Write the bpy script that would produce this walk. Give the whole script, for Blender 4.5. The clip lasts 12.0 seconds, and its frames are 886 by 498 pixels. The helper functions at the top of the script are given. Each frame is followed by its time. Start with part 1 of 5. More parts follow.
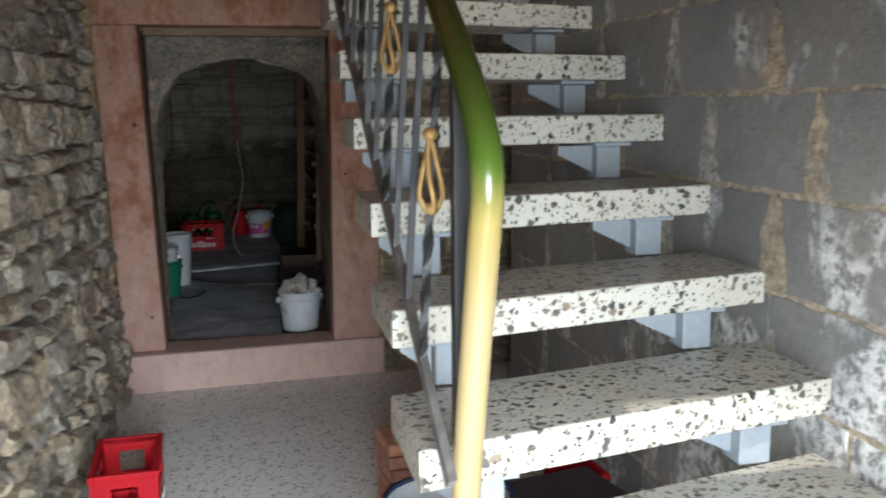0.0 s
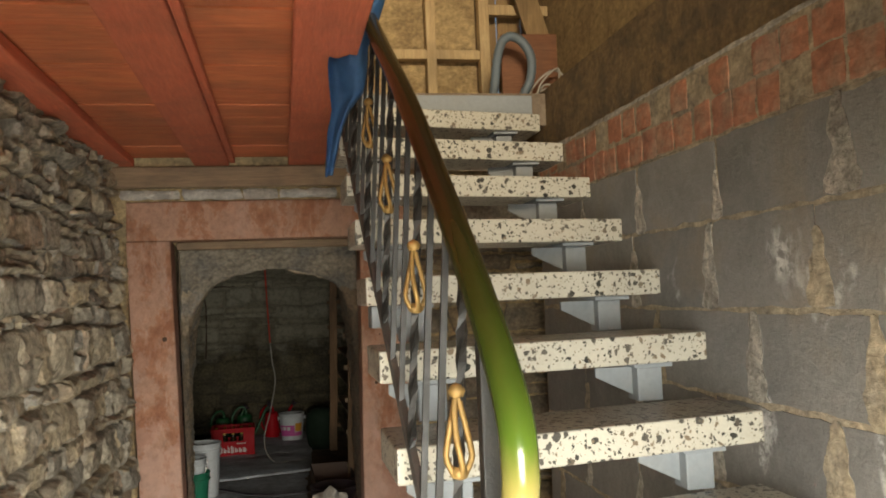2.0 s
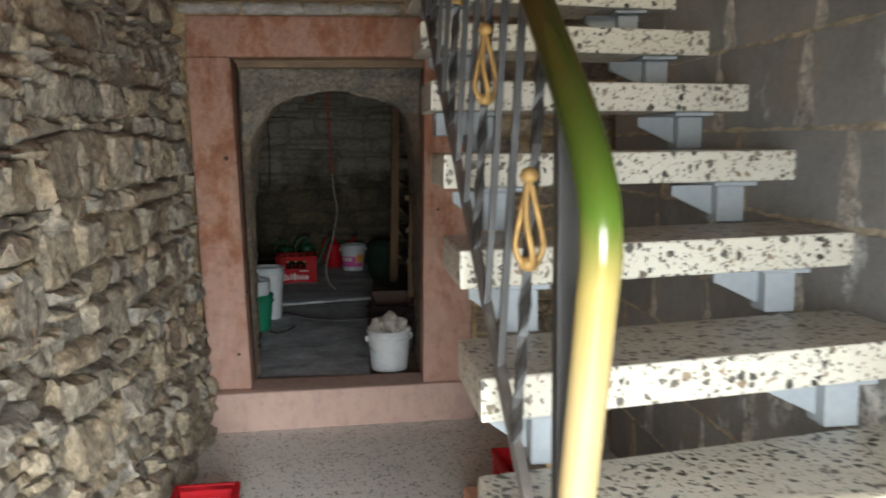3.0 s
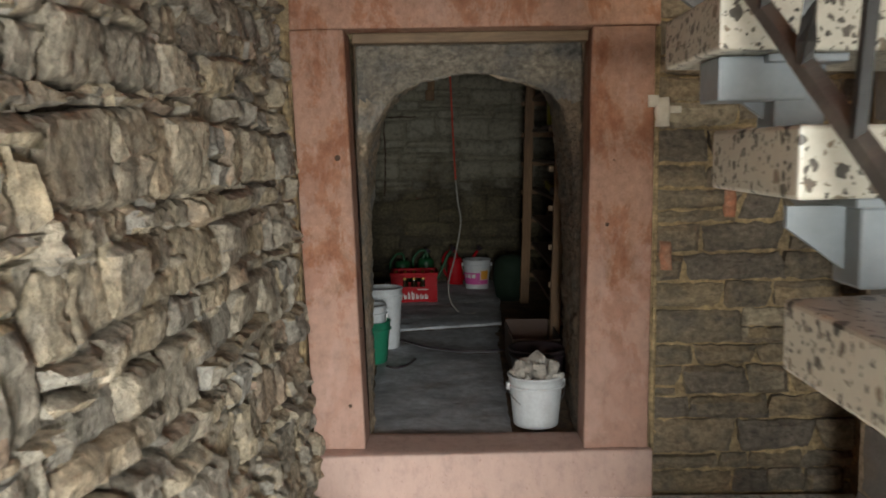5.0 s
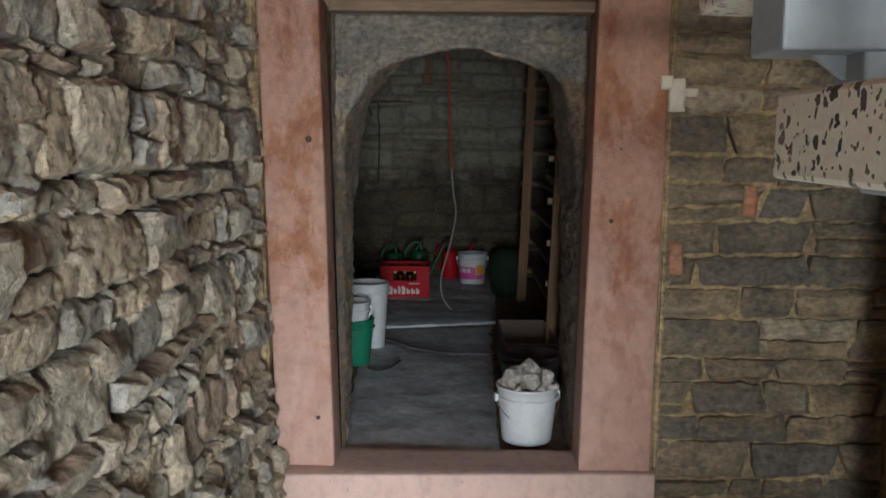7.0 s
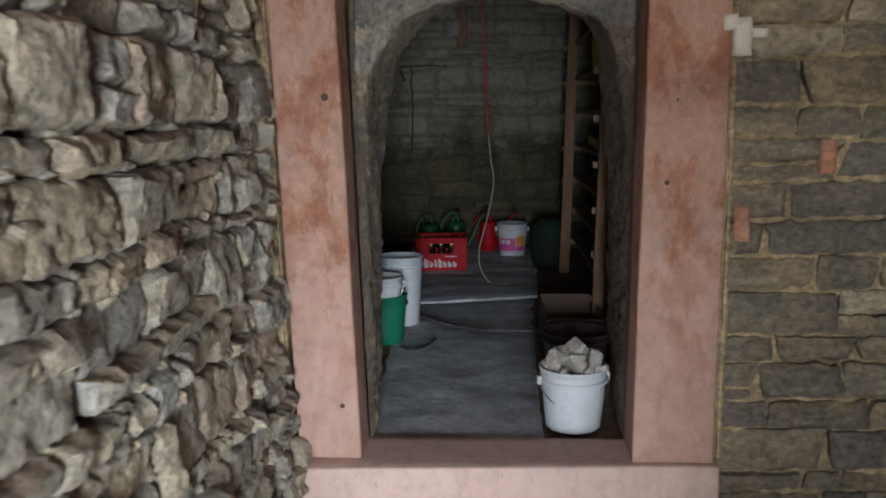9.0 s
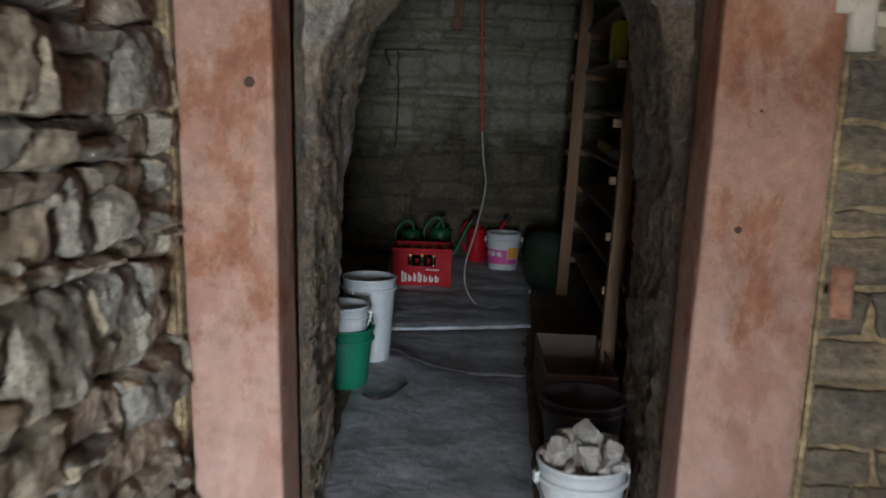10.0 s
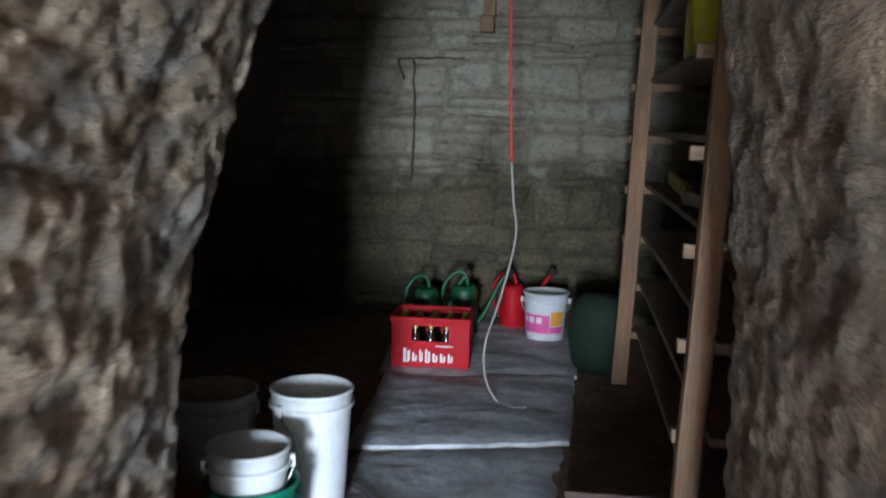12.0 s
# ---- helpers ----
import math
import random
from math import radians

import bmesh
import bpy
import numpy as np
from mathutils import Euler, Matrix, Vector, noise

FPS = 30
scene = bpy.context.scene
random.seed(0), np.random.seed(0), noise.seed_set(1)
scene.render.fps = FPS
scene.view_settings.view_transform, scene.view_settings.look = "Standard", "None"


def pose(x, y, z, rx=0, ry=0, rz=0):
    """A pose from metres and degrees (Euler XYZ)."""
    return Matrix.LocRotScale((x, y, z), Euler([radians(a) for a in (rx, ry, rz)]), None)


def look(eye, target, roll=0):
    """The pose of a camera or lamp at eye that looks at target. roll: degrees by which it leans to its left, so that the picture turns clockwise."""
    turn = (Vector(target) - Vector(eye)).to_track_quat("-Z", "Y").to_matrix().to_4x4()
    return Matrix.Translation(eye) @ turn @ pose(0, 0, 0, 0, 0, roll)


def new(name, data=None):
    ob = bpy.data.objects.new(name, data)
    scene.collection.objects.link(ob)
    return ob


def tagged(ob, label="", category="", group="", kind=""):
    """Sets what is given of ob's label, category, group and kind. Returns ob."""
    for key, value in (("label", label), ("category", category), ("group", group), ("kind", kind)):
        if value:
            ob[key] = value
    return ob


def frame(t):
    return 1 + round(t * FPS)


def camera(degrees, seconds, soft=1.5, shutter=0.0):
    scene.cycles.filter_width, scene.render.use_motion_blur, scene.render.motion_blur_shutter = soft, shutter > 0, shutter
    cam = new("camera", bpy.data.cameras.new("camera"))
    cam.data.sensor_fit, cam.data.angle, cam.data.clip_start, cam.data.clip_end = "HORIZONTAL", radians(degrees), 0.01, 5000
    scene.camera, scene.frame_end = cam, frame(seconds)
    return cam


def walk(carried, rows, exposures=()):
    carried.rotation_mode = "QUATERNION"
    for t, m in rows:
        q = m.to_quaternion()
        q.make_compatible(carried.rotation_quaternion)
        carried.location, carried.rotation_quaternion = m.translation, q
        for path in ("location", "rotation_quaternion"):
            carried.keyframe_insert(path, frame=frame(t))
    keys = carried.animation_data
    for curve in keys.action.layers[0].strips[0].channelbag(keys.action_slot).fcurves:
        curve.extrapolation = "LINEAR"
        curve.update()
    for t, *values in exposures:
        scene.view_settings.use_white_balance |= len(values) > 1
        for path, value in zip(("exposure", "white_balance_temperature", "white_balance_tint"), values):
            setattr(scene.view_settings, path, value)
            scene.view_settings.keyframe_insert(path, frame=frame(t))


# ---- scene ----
cam = camera(53.8, 12.0, soft=1.8, shutter=0.5)
PATH = [
    (0, (0.51, -4.992, 1.542), (0.937, -3.064, 1.225), -0.6),
    (0.5, (0.542, -4.978, 1.549), (1.073, -3.073, 1.249), -0.3),
    (1, (0.567, -4.94, 1.563), (1.099, -3.03, 1.3), -0.8),
    (1.5, (0.549, -4.909, 1.642), (0.989, -2.958, 1.658), -1.3),
    (2, (0.552, -4.878, 1.653), (0.915, -2.915, 1.758), -2.2),
    (2.5, (0.56, -4.858, 1.591), (0.887, -2.887, 1.499), -0.3),
    (3, (0.557, -4.748, 1.548), (0.772, -2.775, 1.305), -0.5),
    (3.5, (0.457, -4.435, 1.526), (0.559, -2.45, 1.307), -1.1),
    (3.7, (0.421, -4.345, 1.533), (0.506, -2.361, 1.299), -0.8),
    (5.5, (0.419, -3.442, 1.489), (0.364, -1.455, 1.268), -0.8),
    (6, (0.461, -3.317, 1.491), (0.431, -1.333, 1.24), 0.2),
    (6.5, (0.479, -3.265, 1.48), (0.447, -1.281, 1.234), 0.6),
    (8.5, (0.507, -3.19, 1.458), (0.417, -1.209, 1.201), -0.7),
    (9, (0.503, -2.903, 1.418), (0.372, -0.931, 1.109), -0.7),
    (9.5, (0.457, -2.505, 1.446), (0.384, -0.535, 1.108), -0.5),
    (10, (0.482, -2.001, 1.449), (0.381, -0.032, 1.112), 2.1),
    (10.5, (0.485, -1.612, 1.444), (0.395, 0.355, 1.091), -0.0),
    (11, (0.538, -1.216, 1.445), (0.458, 0.748, 1.079), -1.5),
    (11.5, (0.642, -0.86, 1.456), (0.391, 1.092, 1.099), 1.9),
    (12, (0.691, -0.473, 1.437), (0.419, 1.487, 1.149), 1.5),
]
EXPOSURES = [(0, -0.42, 6200, 10), (0.5, -0.55, 6200, 10), (1.0, -0.66, 6300, 10), (1.5, -0.7, 7200, 10), (2.0, 0.08, 8100, 10), (3.0, -0.12, 6800, 10), (3.5, -0.25, 6800, 10), (5.5, 0.35, 7250, 10), (6.0, 0.33, 7000, 10), (8.5, 0.45, 6200, 10), (9.0, 0.48, 6200, 10), (9.5, 0.45, 6200, 10), (10.0, 0.52, 6200, 10), (11.0, 0.68, 6000, 10), (11.5, 1.4, 5600, 10), (12.0, 2.25, 5800, 10)]
walk(cam, [(t, look(eye, target, roll)) for t, eye, target, roll in PATH], EXPOSURES)

# ---- world, sun, large lights ----
world = bpy.data.worlds.new("sky")
scene.world = world
world.use_nodes = True
wn = world.node_tree.nodes
sky = wn.new("ShaderNodeTexSky")
sky.sky_type, sky.sun_disc, sky.sun_elevation, sky.sun_rotation = "NISHITA", False, radians(50), radians(198)
world.node_tree.links.new(sky.outputs[0], wn["Background"].inputs[0])
wn["Background"].inputs[1].default_value = 0.12


def lamp(name, m, sx, sy, watts, colour):
    data = bpy.data.lights.new(name, "AREA")
    data.shape, data.size, data.size_y, data.energy, data.color = "RECTANGLE", sx, sy, watts, colour
    ob = new(name, data)
    ob.matrix_world = m
    return ob


sun_data = bpy.data.lights.new("sun", "SUN")
sun_data.energy, sun_data.angle, sun_data.color = 5.0, radians(0.5), (1.0, 0.95, 0.87)
sun = new("sun", sun_data)
sun.matrix_world = look((0, 0, 20), (2.6, 8.0, 10.0))
# daylight that comes in by the open house door behind the walker
door_light = lamp("daylight_door", look((0.70, -5.345, 1.02), (0.70, -3.345, -0.55)), 0.72, 1.4, 172, (0.84, 0.93, 1.0))
door_light.data.spread = radians(126)
# added fill lamp that brightens the attic, set in an unseen opening above the door
attic_light = lamp("daylight_attic", look((0.9, -5.35, 3.35), (1.1, 0.5, 3.40)), 0.75, 0.75, 26, (1.0, 0.93, 0.80))
attic_light.data.spread = radians(64)


# ---- materials ----
def material(name, rough=0.7, metal=0.0):
    m = bpy.data.materials.new(name)
    m.use_nodes = True
    b = m.node_tree.nodes["Principled BSDF"]
    b.inputs["Roughness"].default_value, b.inputs["Metallic"].default_value = rough, metal
    return m, m.node_tree, b


def node(nt, kind, **kw):
    n = nt.nodes.new(kind)
    for k, v in kw.items():
        n.inputs[k.replace("_", " ")].default_value = v
    return n


def coords(nt, scale=(1, 1, 1)):
    tc = nt.nodes.new("ShaderNodeTexCoord")
    mp = nt.nodes.new("ShaderNodeMapping")
    mp.inputs["Scale"].default_value = scale
    nt.links.new(tc.outputs["Object"], mp.inputs[0])
    return mp.outputs[0]


def world_coords(nt, scale=(1, 1, 1)):
    g = nt.nodes.new("ShaderNodeNewGeometry")
    mp = nt.nodes.new("ShaderNodeMapping")
    mp.inputs["Scale"].default_value = scale
    nt.links.new(g.outputs["Position"], mp.inputs[0])
    return mp.outputs[0]


def noise_tex(nt, vec, scale, detail=6.0, rough=0.6, distort=0.0):
    n = node(nt, "ShaderNodeTexNoise", Scale=scale, Detail=detail, Roughness=rough, Distortion=distort)
    nt.links.new(vec, n.inputs["Vector"])
    return n.outputs[0]


def ramp(nt, fac, stops, mode="LINEAR"):
    r = nt.nodes.new("ShaderNodeValToRGB")
    r.color_ramp.interpolation = mode
    e = r.color_ramp.elements
    while len(e) < len(stops):
        e.new(0.5)
    for el, (p, c) in zip(e, stops):
        el.position = p
        el.color = (c, c, c, 1) if isinstance(c, (int, float)) else (*c, 1)
    nt.links.new(fac, r.inputs[0])
    return r.outputs[0]


def mix(nt, fac, a, b, mode="MIX"):
    m = nt.nodes.new("ShaderNodeMix")
    m.data_type, m.blend_type = "RGBA", mode
    for i, v in ((0, fac), (6, a), (7, b)):
        if isinstance(v, (int, float)):
            m.inputs[i].default_value = v
        elif isinstance(v, tuple):
            m.inputs[i].default_value = (*v, 1)
        else:
            nt.links.new(v, m.inputs[i])
    return m.outputs[2]


def maths(nt, op, a, b=0.0):
    m = nt.nodes.new("ShaderNodeMath")
    m.operation = op
    for i, v in ((0, a), (1, b)):
        if isinstance(v, (int, float)):
            m.inputs[i].default_value = v
        else:
            nt.links.new(v, m.inputs[i])
    return m.outputs[0]


def bump(nt, b, heights):
    last = None
    for h, strength, dist in heights:
        n = nt.nodes.new("ShaderNodeBump")
        n.inputs["Strength"].default_value, n.inputs["Distance"].default_value = strength, dist
        nt.links.new(h, n.inputs["Height"])
        if last:
            nt.links.new(last, n.inputs["Normal"])
        last = n.outputs[0]
    nt.links.new(last, b.inputs["Normal"])


def piece_random(nt):
    oi, g = nt.nodes.new("ShaderNodeObjectInfo"), nt.nodes.new("ShaderNodeNewGeometry")
    s = maths(nt, "ADD", oi.outputs["Random"], g.outputs["Random Per Island"])
    return maths(nt, "FRACT", s)


def stone_material(name, stops, stain, grain=0.75, rough=0.9, depth=0.026, lay=2.2, squash=(1, 1, 1)):
    m, nt, b = material(name, rough)
    v = world_coords(nt, squash)
    base = ramp(nt, piece_random(nt), stops)
    n1 = noise_tex(nt, v, 7, 5, 0.62)
    n2 = noise_tex(nt, v, 42, 6, 0.65)
    n3 = noise_tex(nt, world_coords(nt, lay if isinstance(lay, tuple) else (1, 1, lay)), 16, 6, 0.7, 0.6)
    c = mix(nt, ramp(nt, n1, [(0.45, 0.0), (0.62, 0.75)]), base, stain)
    c = mix(nt, grain, c, ramp(nt, n2, [(0.3, 0.36), (0.68, 1.32)]), "MULTIPLY")
    c = mix(nt, 0.6, c, ramp(nt, n3, [(0.32, 0.45), (0.62, 1.15)]), "MULTIPLY")
    nt.links.new(c, b.inputs["Base Color"])
    n4 = noise_tex(nt, v, 130, 4, 0.7)
    bump(nt, b, [(n3, 0.95, depth), (n2, 0.95, depth * 0.55), (n4, 0.6, depth * 0.15)])
    return m


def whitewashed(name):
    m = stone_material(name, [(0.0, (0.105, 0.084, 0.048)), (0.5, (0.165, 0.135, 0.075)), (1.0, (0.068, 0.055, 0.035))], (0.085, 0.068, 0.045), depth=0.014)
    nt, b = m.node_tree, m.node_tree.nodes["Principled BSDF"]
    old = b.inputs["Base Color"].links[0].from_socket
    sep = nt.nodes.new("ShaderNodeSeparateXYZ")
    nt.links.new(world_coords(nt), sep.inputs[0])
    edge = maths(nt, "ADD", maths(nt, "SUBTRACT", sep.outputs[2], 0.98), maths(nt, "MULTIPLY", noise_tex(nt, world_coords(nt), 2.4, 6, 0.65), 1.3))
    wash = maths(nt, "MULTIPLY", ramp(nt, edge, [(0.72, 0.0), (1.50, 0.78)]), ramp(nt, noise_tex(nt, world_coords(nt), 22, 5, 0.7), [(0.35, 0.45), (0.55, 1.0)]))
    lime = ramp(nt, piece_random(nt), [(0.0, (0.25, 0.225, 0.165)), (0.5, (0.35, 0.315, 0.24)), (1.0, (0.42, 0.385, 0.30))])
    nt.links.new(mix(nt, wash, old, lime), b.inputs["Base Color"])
    return m


def plain(name, colour, rough=0.5, metal=0.0, dirt=0.35, dirt_colour=(0.12, 0.10, 0.08), scale=9, relief=0.002):
    m, nt, b = material(name, rough, metal)
    v = coords(nt)
    n1, n2 = noise_tex(nt, v, scale, 6, 0.65), noise_tex(nt, v, scale * 9, 4, 0.6)
    c = mix(nt, ramp(nt, n1, [(0.48, 0.0), (0.72, dirt)]), colour, dirt_colour)
    c = mix(nt, 0.35, c, ramp(nt, n2, [(0.3, 0.7), (0.7, 1.1)]), "MULTIPLY")
    nt.links.new(c, b.inputs["Base Color"])
    nt.links.new(ramp(nt, n1, [(0.3, max(rough - 0.1, 0.05)), (0.7, min(rough + 0.2, 1.0))]), b.inputs["Roughness"])
    if relief:
        bump(nt, b, [(n2, 0.5, relief)])
    return m


def wood_material(name, dark, light, along="X", rough=0.75, dirt=0.4):
    m, nt, b = material(name, rough)
    s = {"X": (1.2, 14, 14), "Y": (14, 1.2, 14), "Z": (14, 14, 1.2)}[along]
    g1 = noise_tex(nt, world_coords(nt, s), 2.2, 6, 0.65, 1.2)
    g2 = noise_tex(nt, world_coords(nt, s), 9, 5, 0.7)
    n1 = noise_tex(nt, world_coords(nt), 3.5, 5, 0.6)
    c = ramp(nt, g1, [(0.3, dark), (0.7, light)])
    c = mix(nt, 0.5, c, ramp(nt, g2, [(0.3, 0.55), (0.65, 1.1)]), "MULTIPLY")
    c = mix(nt, ramp(nt, n1, [(0.45, 0.0), (0.7, dirt)]), c, (0.06, 0.045, 0.03))
    c = mix(nt, 0.5, c, ramp(nt, piece_random(nt), [(0.0, 0.7), (1.0, 1.15)]), "MULTIPLY")
    nt.links.new(c, b.inputs["Base Color"])
    bump(nt, b, [(g2, 0.5, 0.004)])
    return m


def terrazzo(name, ground, chips, size, amount, rough, dust):
    m, nt, b = material(name, rough)
    v = world_coords(nt)
    warp = nt.nodes.new("ShaderNodeVectorMath")
    warp.operation = "ADD"
    wob = node(nt, "ShaderNodeTexNoise", Scale=70.0, Detail=3.0)
    sc = nt.nodes.new("ShaderNodeVectorMath")
    sc.operation = "SCALE"
    sc.inputs["Scale"].default_value = size * 0.9
    nt.links.new(v, wob.inputs["Vector"])
    nt.links.new(wob.outputs["Color"], sc.inputs[0])
    nt.links.new(v, warp.inputs[0])
    nt.links.new(sc.outputs[0], warp.inputs[1])
    colour = None
    for k, (s, am) in enumerate(((size, amount), (size * 0.42, amount * 0.8))):
        vo = node(nt, "ShaderNodeTexVoronoi", Scale=1.0 / s, Randomness=1.0)
        nt.links.new(warp.outputs[0], vo.inputs["Vector"])
        sep = nt.nodes.new("ShaderNodeSeparateColor")
        nt.links.new(vo.outputs["Color"], sep.inputs[0])
        keep = maths(nt, "LESS_THAN", sep.outputs[0], am)
        radius = maths(nt, "ADD", maths(nt, "MULTIPLY", sep.outputs[1], 0.26), 0.17)
        inside = maths(nt, "LESS_THAN", vo.outputs["Distance"], radius)
        hit = maths(nt, "MULTIPLY", keep, inside)
        chip = ramp(nt, sep.outputs[2], chips)
        colour = mix(nt, hit, colour if colour else ground, chip)
    n1 = noise_tex(nt, v, 5, 6, 0.65)
    n2 = noise_tex(nt, v, 120, 3, 0.6)
    colour = mix(nt, ramp(nt, n1, [(0.45, 0.0), (0.75, dust)]), colour, (0.33, 0.28, 0.22))
    colour = mix(nt, 0.3, colour, ramp(nt, n2, [(0.3, 0.75), (0.7, 1.08)]), "MULTIPLY")
    nt.links.new(colour, b.inputs["Base Color"])
    nt.links.new(ramp(nt, n1, [(0.3, rough - 0.08), (0.7, rough + 0.2)]), b.inputs["Roughness"])
    bump(nt, b, [(n2, 0.25, 0.001)])
    return m


STONE = stone_material("rubble_stone", [(0.0, (0.47, 0.37, 0.25)), (0.2, (0.60, 0.485, 0.33)), (0.4, (0.42, 0.385, 0.33)), (0.55, (0.66, 0.52, 0.335)), (0.72, (0.47, 0.43, 0.37)), (0.88, (0.58, 0.46, 0.31)), (1.0, (0.52, 0.36, 0.26))], (0.33, 0.285, 0.23), depth=0.034, lay=(1, 2.4, 0.75))
COURSED = stone_material("coursed_stone", [(0.0, (0.24, 0.195, 0.14)), (0.25, (0.35, 0.27, 0.17)), (0.45, (0.22, 0.185, 0.15)), (0.6, (0.43, 0.32, 0.19)), (0.8, (0.27, 0.22, 0.165)), (0.93, (0.50, 0.41, 0.28)), (1.0, (0.24, 0.195, 0.145))], (0.165, 0.14, 0.11), grain=0.7, depth=0.017)
CELLARSTONE = whitewashed("limewashed_stone")
MORTAR = stone_material("ochre_mortar", [(0.0, (0.55, 0.40, 0.215)), (1.0, (0.60, 0.44, 0.24))], (0.31, 0.23, 0.14), depth=0.015)
EARTH = stone_material("earth_mortar", [(0.0, (0.21, 0.14, 0.09)), (1.0, (0.25, 0.165, 0.105))], (0.13, 0.09, 0.06), depth=0.02)
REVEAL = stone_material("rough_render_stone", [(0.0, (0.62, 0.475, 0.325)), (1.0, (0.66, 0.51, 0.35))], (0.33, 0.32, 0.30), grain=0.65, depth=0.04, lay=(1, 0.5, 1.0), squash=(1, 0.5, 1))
# darker copy of REVEAL: the right cheek's shade put into its colour
SHADEDREVEAL = stone_material("dark_reveal_stone", [(0.0, (0.27, 0.195, 0.13)), (1.0, (0.29, 0.21, 0.14))], (0.17, 0.14, 0.11), grain=0.6, depth=0.04, lay=(1, 0.5, 1.0), squash=(1, 0.5, 1))
LUNETTE = stone_material("grey_arch_rubble", [(0.0, (0.36, 0.305, 0.235)), (1.0, (0.40, 0.335, 0.26))], (0.19, 0.18, 0.17), depth=0.03)
# rust of the hinge plugs, also the dark of the end wall's shaded joint
RUSTANDSHADE = plain("dark_rust", (0.07, 0.038, 0.022), 0.85)
SLAB = stone_material("cellar_flagstone", [(0.0, (0.52, 0.545, 0.58)), (1.0, (0.58, 0.595, 0.615))], (0.36, 0.36, 0.37), grain=0.45, rough=0.7, depth=0.009, lay=(0.25, 0.32, 1), squash=(0.55, 0.55, 1))
RUBBLE = stone_material("broken_plaster", [(0.0, (0.76, 0.73, 0.67)), (0.5, (0.62, 0.54, 0.46)), (1.0, (0.82, 0.79, 0.74))], (0.60, 0.54, 0.47), grain=0.35)
CLAY = stone_material("brown_clay_wall", [(0.0, (0.29, 0.185, 0.088)), (1.0, (0.35, 0.225, 0.11))], (0.13, 0.085, 0.05), rough=0.6, depth=0.03)
TANCLAY = stone_material("tan_clay_panel", [(0.0, (0.44, 0.30, 0.14)), (1.0, (0.52, 0.37, 0.19))], (0.33, 0.22, 0.11), grain=0.5, depth=0.015)
LUMP = stone_material("crumbling_pale_mortar", [(0.0, (0.60, 0.54, 0.46)), (1.0, (0.70, 0.645, 0.56))], (0.32, 0.285, 0.24), grain=0.85, depth=0.02)
BRICK = stone_material("orange_brick", [(0.0, (0.44, 0.17, 0.10)), (0.5, (0.50, 0.21, 0.12)), (1.0, (0.42, 0.17, 0.11))], (0.44, 0.30, 0.21), grain=0.45, depth=0.005)
TREAD = terrazzo("terrazzo_tread", (0.46, 0.435, 0.365), [(0.0, (0.018, 0.020, 0.018)), (0.65, (0.045, 0.042, 0.036)), (0.85, (0.17, 0.12, 0.075)), (1.0, (0.10, 0.10, 0.08))], 0.025, 0.85, 0.34, 0.40)
FLOORTERRAZZO = terrazzo("terrazzo_floor", (0.78, 0.755, 0.70), [(0.0, (0.16, 0.15, 0.14)), (0.6, (0.34, 0.32, 0.28)), (1.0, (0.58, 0.55, 0.48))], 0.022, 0.6, 0.55, 0.12)


def sandstone(name, worn):
    m, nt, b = material(name, 0.85)
    v = world_coords(nt)
    big = noise_tex(nt, world_coords(nt, (3.0, 3.0, 1.7)), 1.6, 9, 0.72, 0.3)
    n2 = noise_tex(nt, v, 26, 6, 0.65)
    n3 = noise_tex(nt, v, 160, 3, 0.6)
    c = ramp(nt, big, [(0.40, (0.31, 0.130, 0.070)), (0.475, (0.365, 0.170, 0.100)), (0.515, (0.43, 0.245, 0.17)), (0.70, (0.41, 0.24, 0.175))])
    c = mix(nt, 0.5, c, ramp(nt, piece_random(nt), [(0.0, (0.85, 0.80, 0.82)), (0.5, (1, 1, 1)), (1.0, (1.05, 1.0, 0.98))]), "MULTIPLY")
    c = mix(nt, 0.6, c, ramp(nt, n2, [(0.3, 0.6), (0.66, 1.15)]), "MULTIPLY")
    c = mix(nt, 0.35, c, ramp(nt, n3, [(0.3, 0.65), (0.7, 1.15)]), "MULTIPLY")
    spots = ramp(nt, noise_tex(nt, v, 11, 4, 0.55), [(0.67, 0.0), (0.71, 0.7)])
    c = mix(nt, spots, c, (0.20, 0.10, 0.06))
    dust = ramp(nt, noise_tex(nt, world_coords(nt, (2, 2, 1)), 3.2, 7, 0.7), [(0.54 - 0.27 * worn, 0.0), (0.58 - 0.2 * worn, 0.22 + 0.53 * worn)])
    c = mix(nt, dust, c, (0.64, 0.49, 0.43) if worn > 0.5 else (0.50, 0.35, 0.30))
    sep = nt.nodes.new("ShaderNodeSeparateXYZ")
    nt.links.new(v, sep.inputs[0])
    rub = maths(nt, "ADD", maths(nt, "SUBTRACT", 0.95, sep.outputs[2]), maths(nt, "MULTIPLY", noise_tex(nt, v, 4.5, 6, 0.62, 0.3), 1.1))
    c = mix(nt, ramp(nt, rub, [(0.50, 0.0), (0.56, 0.34), (0.8, 0.30), (1.1, 0.55)]), c, (0.50, 0.325, 0.27))
    c = mix(nt, 0.55, c, ramp(nt, noise_tex(nt, world_coords(nt, (1, 1, 0.6)), 15, 8, 0.72), [(0.3, 0.6), (0.5, 1.0), (0.7, 1.14)]), "MULTIPLY")
    flecks = ramp(nt, noise_tex(nt, v, 60, 3, 0.6), [(0.66, 0.0), (0.70, 0.55)])
    c = mix(nt, flecks, c, (0.25, 0.13, 0.09))
    nt.links.new(c, b.inputs["Base Color"])
    bump(nt, b, [(n2, 0.45, 0.006), (n3, 0.4, 0.0015)])
    return m


